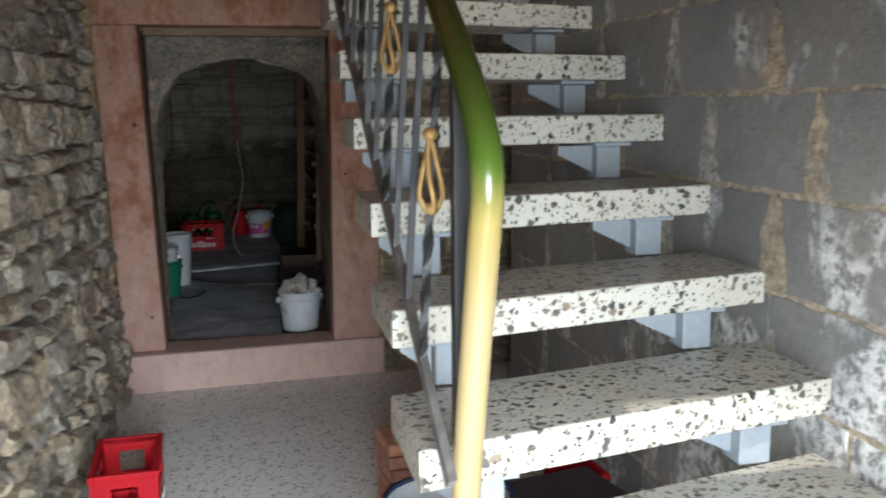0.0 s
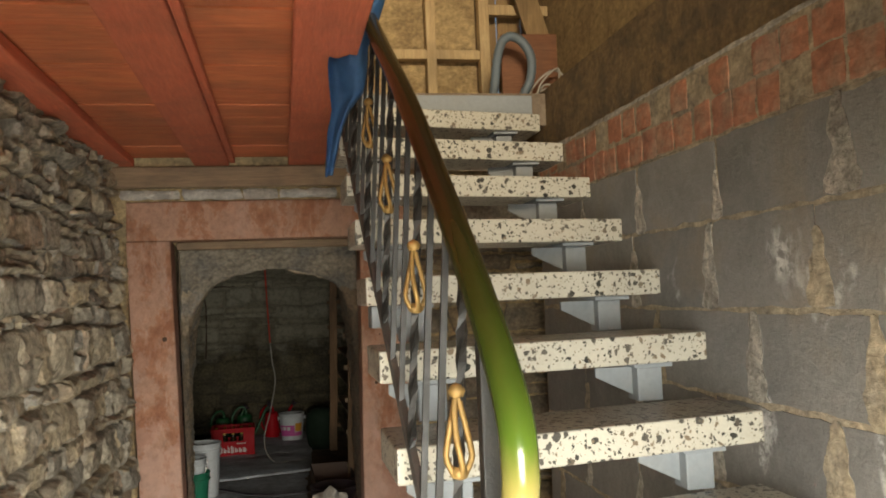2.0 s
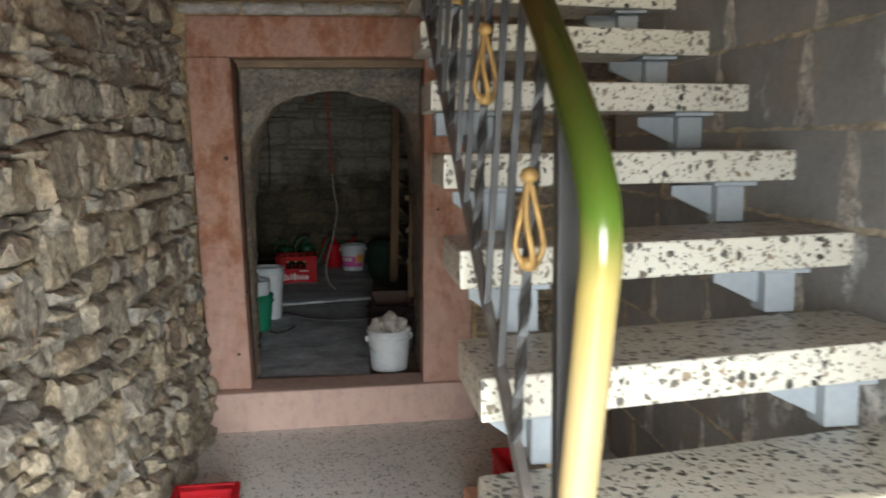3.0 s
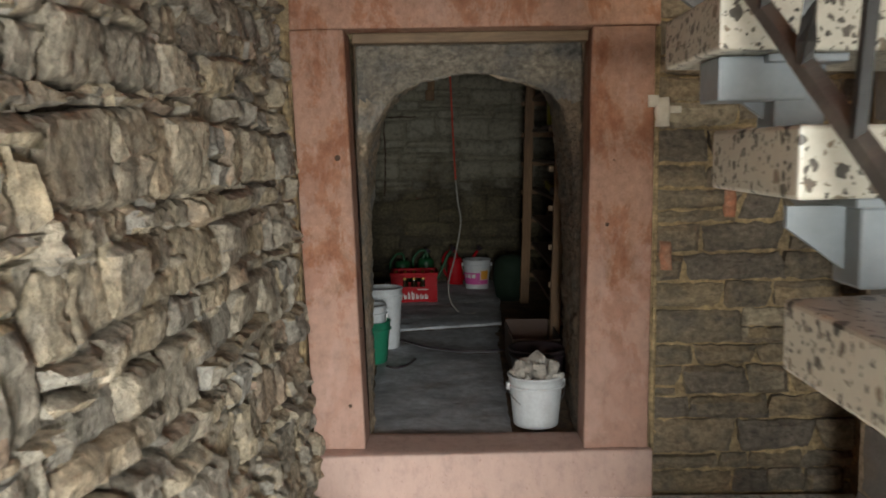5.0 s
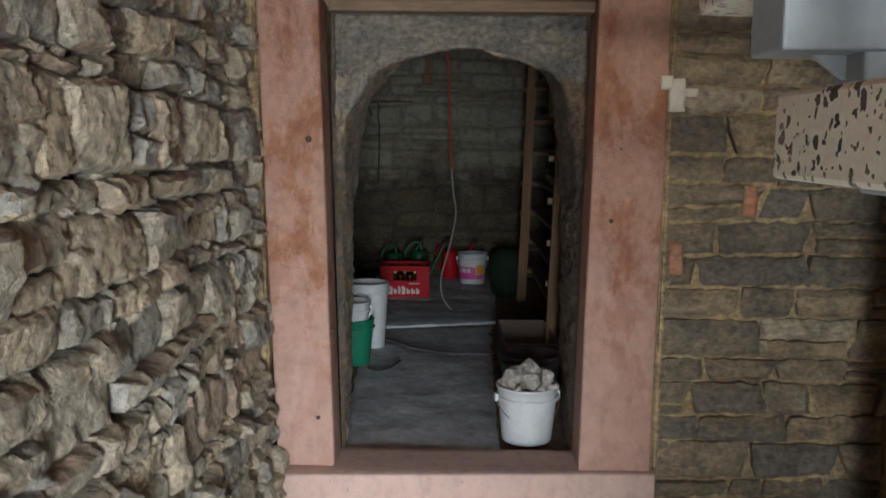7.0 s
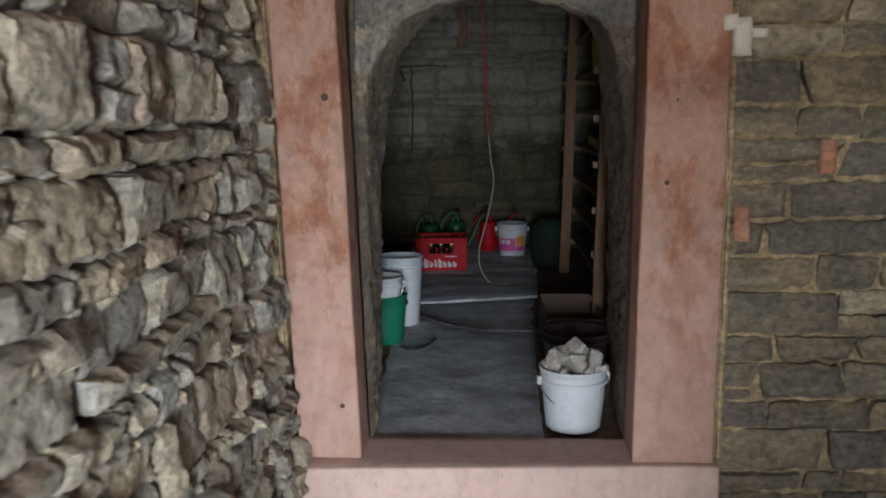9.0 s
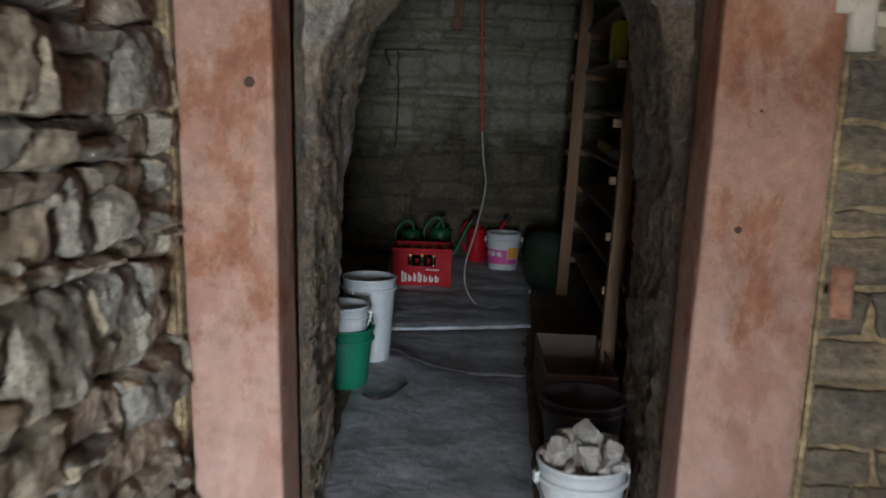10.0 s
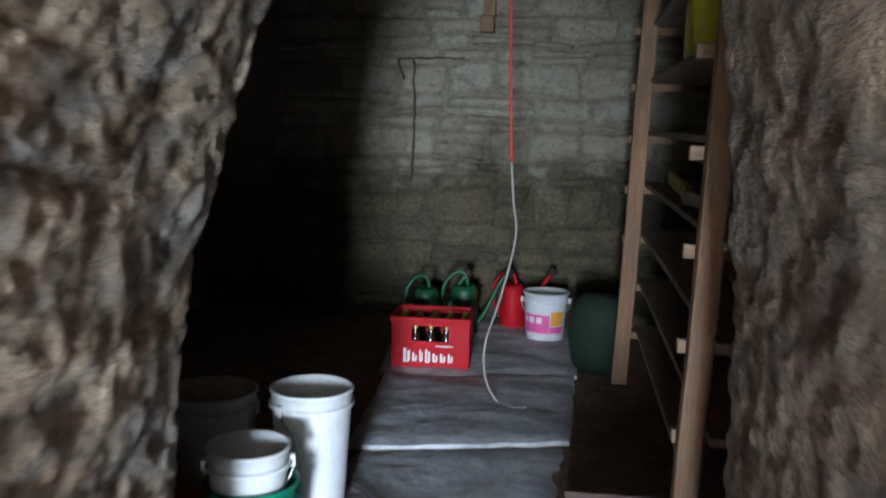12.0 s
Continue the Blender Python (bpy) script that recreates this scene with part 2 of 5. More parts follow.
def concrete_block():
    """Grey aggregate block, dusty brown in places, with white salt bloom that also paints the brighter daylight low by
    the door.
    """
    m, nt, b = material("grey_concrete_block", 0.9)
    v = world_coords(nt)
    n1, n2, n3 = noise_tex(nt, v, 2.6, 6, 0.62, 0.4), noise_tex(nt, v, 34, 6, 0.7), noise_tex(nt, v, 170, 3, 0.7)
    bloom = noise_tex(nt, world_coords(nt, (1, 1, 0.75)), 3.4, 4, 0.55, 0.4)
    c = ramp(nt, n1, [(0.32, (0.195, 0.185, 0.172)), (0.52, (0.250, 0.237, 0.220)), (0.68, (0.280, 0.243, 0.20))])
    c = mix(nt, 0.6, c, ramp(nt, piece_random(nt), [(0.0, 0.78), (1.0, 1.22)]), "MULTIPLY")
    sep = nt.nodes.new("ShaderNodeSeparateXYZ")
    nt.links.new(v, sep.inputs[0])
    # more bloom low down and doorwards: stronger daylight there put into the colour
    rise = maths(nt, "MULTIPLY", maths(nt, "SUBTRACT", 1.35, sep.outputs[2]), 0.13)
    near = maths(nt, "MULTIPLY", maths(nt, "SUBTRACT", -2.85, sep.outputs[1]), 0.13)
    bloom_and_light = maths(nt, "ADD", bloom, maths(nt, "ADD", rise, maths(nt, "MINIMUM", near, 0.11)))
    salt = maths(nt, "MULTIPLY", ramp(nt, bloom_and_light, [(0.57, 0.0), (0.65, 1.0)]), ramp(nt, n2, [(0.42, 0.0), (0.54, 0.9)]))
    c = mix(nt, salt, c, (0.74, 0.72, 0.68))
    c = mix(nt, 0.45, c, ramp(nt, n3, [(0.3, 0.55), (0.7, 1.2)]), "MULTIPLY")
    c = mix(nt, 0.35, c, ramp(nt, n2, [(0.3, 0.6), (0.7, 1.2)]), "MULTIPLY")
    nt.links.new(c, b.inputs["Base Color"])
    bump(nt, b, [(n2, 0.6, 0.007), (n3, 0.6, 0.0025)])
    return m


def rail_material():
    m, nt, b = material("lacquered_rail", 0.2)
    b.inputs["Specular IOR Level"].default_value = 0.35
    tc = nt.nodes.new("ShaderNodeNewGeometry")
    sep = nt.nodes.new("ShaderNodeSeparateXYZ")
    nt.links.new(tc.outputs["Position"], sep.inputs[0])
    n1 = noise_tex(nt, world_coords(nt, (1, 1, 0.2)), 30, 4, 0.6)
    f = maths(nt, "ADD", maths(nt, "SUBTRACT", sep.outputs[2], 1.25), maths(nt, "MULTIPLY", n1, 0.05))
    # yellow to olive by height: daylit post and unlit slope put into the colour
    c = ramp(nt, f, [(0.0, (0.27, 0.20, 0.095)), (0.15, (0.25, 0.19, 0.06)), (0.24, (0.055, 0.095, 0.012)), (0.42, (0.035, 0.042, 0.008)), (0.62, (0.035, 0.024, 0.008))])
    nt.links.new(c, b.inputs["Base Color"])
    return m


BLOCKMORTAR = stone_material("block_joint_mortar", [(0.0, (0.44, 0.35, 0.235)), (1.0, (0.52, 0.42, 0.29))], (0.28, 0.24, 0.19), depth=0.008)
BOARDS = wood_material("brown_pine_boards", (0.27, 0.165, 0.075), (0.40, 0.26, 0.125), "Z")
SANDSTONE, PALESANDSTONE, BLOCK, RAIL = sandstone("red_sandstone", 0.0), sandstone("worn_pale_sandstone", 1.0), concrete_block(), rail_material()
IRON = plain("black_iron", (0.016, 0.015, 0.014), 0.42, 0.1, 0.3, (0.06, 0.05, 0.042), 20)
# greyer than IRON: the bottom strip's pale glare put into its colour
GLAREIRON = plain("dusty_iron", (0.085, 0.076, 0.068), 0.55, 0.1, 0.6, (0.20, 0.18, 0.155), 14)
GOLD = plain("gold_paint", (0.35, 0.21, 0.07), 0.45, 0.4, 0.4, (0.16, 0.10, 0.04), 30)
STEEL = plain("grey_painted_steel", (0.215, 0.235, 0.25), 0.5, 0.0, 0.4, (0.25, 0.24, 0.22), 6)
REDPLASTIC = plain("red_plastic", (0.44, 0.008, 0.014), 0.5, 0, 0.25, (0.14, 0.02, 0.02))
REDPLASTIC.node_tree.nodes["Principled BSDF"].inputs["Specular IOR Level"].default_value = 0.15
WHITEPLASTIC = plain("white_plastic", (0.66, 0.68, 0.69), 0.42, 0, 0.45, (0.34, 0.31, 0.26), 7)
GREENPLASTIC = plain("green_plastic", (0.012, 0.21, 0.115), 0.4, 0, 0.3, (0.05, 0.10, 0.07))
CANGREEN = plain("dark_green_plastic", (0.010, 0.085, 0.028), 0.4, 0, 0.3, (0.03, 0.07, 0.03))
OLIVE = plain("olive_fabric", (0.008, 0.024, 0.010), 0.8, 0, 0.4, (0.02, 0.03, 0.02))
BLACKPLASTIC = plain("black_plastic", (0.040, 0.026, 0.032), 0.4, 0, 0.5, (0.10, 0.08, 0.06))
CARDBOARD = plain("cardboard", (0.13, 0.085, 0.068), 0.85, 0, 0.4, (0.16, 0.11, 0.08))
PINK = plain("pink_print", (0.70, 0.10, 0.36), 0.45, 0, 0.1)
ORANGE = plain("orange_print", (0.80, 0.36, 0.05), 0.45, 0, 0.1)
WHITEPRINT = plain("white_print", (0.75, 0.74, 0.70), 0.5, 0, 0.1, relief=0)
YELLOW = plain("yellow_plastic", (0.62, 0.56, 0.02), 0.45, 0, 0.2)
GLASS = plain("brown_glass", (0.025, 0.012, 0.005), 0.12, 0, 0.1, relief=0)
FOIL = plain("gold_foil", (0.75, 0.55, 0.14), 0.35, 0.7, 0.1, relief=0)
WIRE = plain("zinc_wire", (0.35, 0.34, 0.33), 0.4, 0.9, 0.3)
BLUECLOTH = plain("blue_tarpaulin", (0.045, 0.15, 0.34), 0.6, 0, 0.35, (0.10, 0.14, 0.18), 8, 0.004)
REDCORD = plain("red_cord", (0.62, 0.06, 0.03), 0.6, 0, 0.1)
GREYCORD = plain("pale_cord", (0.44, 0.41, 0.36), 0.7, 0, 0.2)
HOSE = plain("blue_grey_hose", (0.13, 0.17, 0.20), 0.45, 0, 0.3)
PLUG = plain("white_filler", (0.62, 0.57, 0.48), 0.9, 0, 0.3, (0.4, 0.33, 0.24), 20, 0.006)
GROUND = plain("yard_gravel", (0.30, 0.28, 0.25), 0.95, 0, 0.5, (0.18, 0.16, 0.13), 1.5, 0.01)
PLASTER = plain("old_plaster", (0.66, 0.63, 0.58), 0.9, 0, 0.5, (0.28, 0.24, 0.20), 2.5, 0.006)
REDWOOD = wood_material("red_painted_boards", (0.54, 0.125, 0.055), (0.70, 0.225, 0.095), "X", 0.62, 0.35)
RUSTBOARD = wood_material("rust_brown_board", (0.17, 0.062, 0.026), (0.25, 0.10, 0.045), "X", 0.7, 0.4)
REDBEAM = wood_material("red_painted_beam", (0.55, 0.12, 0.06), (0.66, 0.175, 0.095), "Y", 0.6, 0.3)
RAWWOOD = wood_material("raw_pine", (0.42, 0.28, 0.14), (0.60, 0.44, 0.24), "Z")
OLDWOOD = wood_material("old_brown_wood", (0.17, 0.088, 0.042), (0.30, 0.172, 0.088), "Z")
OLDBEAM = wood_material("old_wall_plate", (0.20, 0.13, 0.08), (0.33, 0.22, 0.13), "X")
SHELFWOOD = wood_material("shelf_board", (0.17, 0.12, 0.08), (0.28, 0.21, 0.15), "Y")


# ---- mesh helpers ----
def mesh_ob(name, bm, mat, smooth=False):
    me = bpy.data.meshes.new(name)
    bm.normal_update()
    bm.to_mesh(me)
    bm.free()
    if smooth:
        me.shade_smooth()
    for m in (mat if isinstance(mat, (list, tuple)) else (mat,)):
        me.materials.append(m)
    return new(name, me)


def part(name, bm, mat, parent, label="", smooth=False):
    ob = mesh_ob(name, bm, mat, smooth)
    ob.parent = parent
    if label:
        ob["label"] = label
    return ob


def thing(name, at, label, category, group="", turn=0.0, kind=""):
    ob = new(name)
    ob.empty_display_size = 0.1
    ob.matrix_world = pose(*at, 0, 0, turn)
    return tagged(ob, label, category, group, kind)


def box(bm, x0, x1, y0, y1, z0, z1, bevel=0.0):
    v = [bm.verts.new(p) for p in ((x0, y0, z0), (x1, y0, z0), (x1, y1, z0), (x0, y1, z0), (x0, y0, z1), (x1, y0, z1), (x1, y1, z1), (x0, y1, z1))]
    f = [bm.faces.new([v[i] for i in q]) for q in ((3, 2, 1, 0), (4, 5, 6, 7), (0, 1, 5, 4), (1, 2, 6, 5), (2, 3, 7, 6), (3, 0, 4, 7))]
    if bevel:
        bmesh.ops.bevel(bm, geom=list({e for q in f for e in q.edges}), offset=bevel, segments=2, affect="EDGES", profile=0.5)
    return bm


def boxes(*dims, bevel=0.0):
    bm = bmesh.new()
    for d in dims:
        box(bm, *d, bevel=bevel)
    return bm


def lathe(profile, seg=32, bm=None, centre=(0, 0)):
    bm = bm or bmesh.new()
    rings = []
    for r, z in profile:
        if r < 1e-5:
            rings.append([bm.verts.new((centre[0], centre[1], z))])
        else:
            rings.append([bm.verts.new((centre[0] + r * math.cos(2 * math.pi * k / seg), centre[1] + r * math.sin(2 * math.pi * k / seg), z)) for k in range(seg)])
    for a, b in zip(rings, rings[1:]):
        for k in range(seg):
            j = (k + 1) % seg
            if len(a) == 1 and len(b) == 1:
                continue
            if len(a) == 1:
                bm.faces.new((a[0], b[j], b[k]))
            elif len(b) == 1:
                bm.faces.new((a[k], a[j], b[0]))
            else:
                bm.faces.new((a[k], a[j], b[j], b[k]))
    return bm


def smooth_path(pts, n=8):
    out = []
    P = [Vector(p) for p in pts]
    P = [2 * P[0] - P[1]] + P + [2 * P[-1] - P[-2]]
    for i in range(1, len(P) - 2):
        a, b, c, d = P[i - 1:i + 3]
        for k in range(n):
            t = k / n
            out.append(0.5 * (2 * b + (c - a) * t + (2 * a - 5 * b + 4 * c - d) * t * t + (3 * b - a - 3 * c + d) * t ** 3))
    return out + [P[-2]]


def tube(pts, r, seg=10, bm=None, flat=1.0, twist=0.0):
    """A closed rod along points; flat squeezes it, twist turns its section (degrees a point)."""
    bm = bm or bmesh.new()
    P = [Vector(p) for p in pts]
    rings, up = [], None
    for i, p in enumerate(P):
        d = (P[min(i + 1, len(P) - 1)] - P[max(i - 1, 0)]).normalized()
        if up is None:
            up = d.orthogonal().normalized()
        up = (up - d * up.dot(d)).normalized()
        side = d.cross(up)
        rr = r[i] if isinstance(r, (list, tuple)) else r
        a0 = radians(twist) * i
        rings.append([bm.verts.new(p + rr * (up * math.cos(2 * math.pi * k / seg + a0) + side * flat * math.sin(2 * math.pi * k / seg + a0))) for k in range(seg)])
    for a, b in zip(rings, rings[1:]):
        for k in range(seg):
            j = (k + 1) % seg
            bm.faces.new((a[k], a[j], b[j], b[k]))
    bm.faces.new(rings[0][::-1])
    bm.faces.new(rings[-1])
    return bm


def stone_verts(quad, depth, nu, nv, seed, rough, soft=0.035, fall=8, lean=0.6):
    """A weathered stone's face over a four-cornered outline (u, v), with w standing out of the wall, and its sides going back."""
    rng = random.Random(seed)
    off = Vector((rng.uniform(0, 90), rng.uniform(0, 90), rng.uniform(0, 90)))
    tilt = (rng.uniform(-lean, lean), rng.uniform(-lean, lean))
    (ax, ay), (bx, by), (cx, cy), (dx, dy) = quad
    size = max(abs(bx - ax), abs(dy - ay))
    verts = []
    for j in range(nv + 1):
        for i in range(nu + 1):
            s, t = 2 * i / nu - 1, 2 * j / nv - 1
            s2, t2 = s * (1 - soft * t * t), t * (1 - soft * s * s)
            p, q = (s2 + 1) / 2, (t2 + 1) / 2
            u = ax * (1 - p) * (1 - q) + bx * p * (1 - q) + cx * p * q + dx * (1 - p) * q
            v = ay * (1 - p) * (1 - q) + by * p * (1 - q) + cy * p * q + dy * (1 - p) * q
            e = max(abs(s), abs(t))
            n = noise.noise(Vector((u * 12, v * 16, 0)) + off) + 0.9 * (0.4 - abs(noise.noise(Vector((u * 24, v * 30, 5)) + off))) + 0.5 * noise.noise(Vector((u * 55, v * 55, 5)) + off)
            w = depth * (1 - 0.5 * e ** fall + 0.5 * (tilt[0] * s + tilt[1] * t)) + rough * n
            m = min(size * 0.05, 0.012)
            verts.append((u + m * noise.noise(Vector((u * 25, v * 25, 9)) + off), v + m * noise.noise(Vector((u * 25, v * 25, 19)) + off), w))
    ring = [i for i in range(nu + 1)] + [j * (nu + 1) + nu for j in range(1, nv + 1)] + [nv * (nu + 1) + i for i in range(nu - 1, -1, -1)] + [j * (nu + 1) for j in range(nv - 1, 0, -1)]
    faces = [(j * (nu + 1) + i, j * (nu + 1) + i + 1, (j + 1) * (nu + 1) + i + 1, (j + 1) * (nu + 1) + i) for j in range(nv) for i in range(nu)]
    base = len(verts)
    for k in ring:
        u, v, w = verts[k]
        verts.append((u, v, -0.03))
    n = len(ring)
    for k in range(n):
        a, b = k, (k + 1) % n
        faces.append((ring[b], ring[a], base + a, base + b))
    return verts, faces


def stone_quads(u0, u1, v0, v1, hs, ws, wave, gap, seed, split=0.0):
    """Outlines of stones laid in wavering courses."""
    rng = random.Random(seed)
    out, v, c = [], v0, 0
    off = rng.uniform(0, 50)

    def level(u, base, c):
        if base <= v0 + 1e-6 or base >= v1 - 1e-6:
            return base
        return base + wave * (noise.noise(Vector((u * 1.3, c * 3.1, off))) + 0.5 * noise.noise(Vector((u * 5, c * 7.7, off))))
    while v < v1 - 0.01:
        h = rng.uniform(*hs)
        top = v + h if v + h < v1 - hs[0] else v1
        u = u0 - rng.uniform(0, ws[0])
        while u < u1:
            w = rng.uniform(*ws) * (0.7 + 0.5 * h / hs[1])
            a, b = max(u, u0), min(u + w, u1)
            if b - a > 0.03:
                j = [rng.uniform(-0.22, 0.22) * min(w, h) for _ in range(4)]
                g = gap * rng.uniform(0.3, 1.3) / 2
                lo_a, lo_b, hi_a, hi_b = level(a, v, c), level(b, v, c), level(a, top, c + 1), level(b, top, c + 1)
                la, lb = (a + g + (j[0] if a > u0 else 0)), (b - g + (j[1] if b < u1 else 0))
                ta, tb = (a + g + (j[0] * -0.4 if a > u0 else 0)), (b - g + (j[1] * -0.4 if b < u1 else 0))
                if rng.random() < split and hi_a - lo_a > 0.08:
                    mid = rng.uniform(0.35, 0.65)
                    ma, mb = lo_a + (hi_a - lo_a) * mid, lo_b + (hi_b - lo_b) * (mid + rng.uniform(-0.12, 0.12))
                    out.append(((la, lo_a + g), (lb, lo_b + g), (lb, mb - g), (la, ma - g)))
                    out.append(((la, ma + g), (lb, mb + g), (tb, hi_b - g), (ta, hi_a - g)))
                else:
                    out.append(((la, lo_a + g), (lb, lo_b + g), (tb, hi_b - g), (ta, hi_a - g)))
            u += w
        v, c = top, c + 1
    return out


def lay_stones(name, quads, mapping, mat, parent, depths, rough, near, cell=0.035, seed=0, most=7, soft=0.035, fall=8, lean=0.6, smooth=True, joined=3):
    """Stones as parts of a wall; those for which near() is false are joined into one mesh."""
    rng = random.Random(seed)
    JV, JF, count = [], [], 0
    for k, q in enumerate(quads):
        w, h = abs(q[1][0] - q[0][0]), abs(q[3][1] - q[0][1])
        part_of_own = near(q) and count < 300
        top = most if part_of_own else joined
        nu, nv = max(2, min(top, round(w / cell))), max(2, min(top - 1, round(h / cell)))
        vs, fs = stone_verts(q, rng.uniform(*depths), nu, nv, seed * 1000 + k, rough, soft, fall, lean)
        vs = [mapping(*p) for p in vs]
        if part_of_own:
            me = bpy.data.meshes.new(name)
            me.from_pydata(vs, [], fs)
            me.shade_smooth()
            if not smooth:
                me.set_sharp_from_angle(angle=radians(34))
            me.materials.append(mat)
            ob = new(name, me)
            ob.parent = parent
            count += 1
        else:
            o = len(JV)
            JV += vs
            JF += [tuple(i + o for i in f) for f in fs]
    if JV:
        me = bpy.data.meshes.new(name + "s")
        me.from_pydata(JV, [], JF)
        me.shade_smooth()
        if not smooth:
            me.set_sharp_from_angle(angle=radians(34))
        me.materials.append(mat)
        ob = new(name + "s", me)
        ob.parent = parent
        ob["kind"] = "stuff"


def structure(name, bm, mat, label="", category=""):
    return tagged(mesh_ob(name, bm, mat), label, category, kind="structure")


# ---- the large structure ----
EDGE = 0.79          # edge of the hall ceiling at the stairwell
CEIL = 2.45
WALLX = 1.84         # face of the block wall
structure("floor", boxes((-0.6, 2.3, -5.36, 0.0, -0.15, 0.0)), FLOORTERRAZZO, "grey speckled terrazzo hall floor, dusty", "floor")
structure("ground", boxes((-400, 400, -400, -5.66, -0.2, -0.08)), GROUND, "pale gravel yard outside the house door", "ground")
# the house's front wall, with the open door behind the walker and an added, unseen attic opening over it
structure("wall_south", boxes((-0.9, 0.28, -5.66, -5.36, -0.15, 2.6), (1.12, 2.5, -5.66, -5.36, -0.15, 2.6), (0.28, 1.12, -5.66, -5.36, 2.25, 2.6), (-0.9, 0.5, -5.66, -5.36, 2.6, 4.4), (1.30, 2.5, -5.66, -5.36, 2.6, 4.4), (0.5, 1.30, -5.66, -5.36, 2.6, 2.95), (0.5, 1.30, -5.66, -5.36, 3.75, 4.4)), PLASTER, "old plastered front wall with an open doorway", "wall")
wall_west = structure("wall_west", boxes((-0.9, -0.36, -5.36, 0.02, -0.15, 2.66)), EARTH, "rough dry rubble wall of brown and grey stones", "wall")
structure("attic_wall_west", boxes((-0.9, -0.6, -5.36, 1.2, 2.66, 4.4)), PLASTER, "plain attic wall", "wall")
wall_east = structure("wall_east", boxes((WALLX + 0.0085, 2.5, -5.36, -0.62, -0.15, 2.10)), BLOCKMORTAR, "grey concrete block wall with faint ochre joints and white salt bloom", "wall")
structure("wall_east_upper", boxes((WALLX + 0.03, 2.5, -5.36, 0.72, 2.30, 2.66), (2.12, 2.5, -0.62, 1.2, -0.15, 2.30)), CLAY, "dark brown clay-rendered wall band above the bricks", "wall")
structure("wall_east_attic", boxes((2.25, 2.5, -5.36, 0.72, 2.66, 4.4)), TANCLAY, "tan clay-rendered attic wall set back", "wall")
structure("attic_ceiling", boxes((-0.9, 2.5, -5.66, 1.2, 4.4, 4.5)), OLDBEAM, "dark attic boarding", "ceiling")
structure("attic_floor", boxes((-0.6, EDGE - 0.02, -5.36, 0.0, CEIL + 0.03, 2.64), (EDGE - 0.02, 2.3, -0.72, 0.02, 2.48, 2.64), (EDGE - 0.02, 1.86, -5.36, -4.9, CEIL + 0.03, 2.64), (-0.9, 2.12, 0.02, 1.2, 2.5, 2.64)), SHELFWOOD, "upper floor of dusty boards", "floor")

# hall ceiling: red boards laid across, flat red beams below them
bm = bmesh.new()
y = -5.34
rng = random.Random(5)
while y < -0.01:
    w = rng.uniform(0.16, 0.24)
    box(bm, -0.5, EDGE, y + 0.003, min(y + w, -0.005), CEIL + rng.uniform(-0.004, 0.004), CEIL + 0.026)
    y += w
structure("ceiling", bm, REDWOOD, "red-painted board ceiling between flat beams", "ceiling")
for x0, x1 in ((-0.52, -0.21), (0.10, 0.285), (0.60, EDGE + 0.01)):
    ob = structure("ceiling_beam", boxes((x0, x1, -5.34, -0.02, CEIL - 0.05, CEIL - 0.006), bevel=0.006), REDBEAM, "flat red-painted ceiling beam with worn edges", "beam")
structure("trim", boxes((0.287, 0.315, -5.34, -0.02, CEIL - 0.035, CEIL - 0.006), bevel=0.004), REDBEAM, "red moulding strip along the ceiling beam", "trim")

# north wall with the cellar doorway
wall_north = structure("wall_north", boxes((-0.36, -0.262, 0.02, 1.0, -0.15, 2.5), (-1.9, -0.21, 0.30, 1.40, -0.15, 2.5), (-0.21, -0.05, 0.212, 0.45, -0.15, 2.5), (1.235, 2.5, 0.080, 1.0, -0.15, 2.22), (1.03, 1.25, 0.212, 1.0, -0.15, 2.5), (-0.21, 1.1, 0.212, 1.0, 1.985, 2.5), (-0.21, 1.1, 0.172, 0.21, 2.02, 2.5), (1.235, 2.5, 0.05, 1.0, 2.22, 2.5), (-0.36, 1.25, 0.03, 0.17, 2.215, 2.5)), MORTAR, "thick stone wall with squared stones in yellowish mortar", "wall")


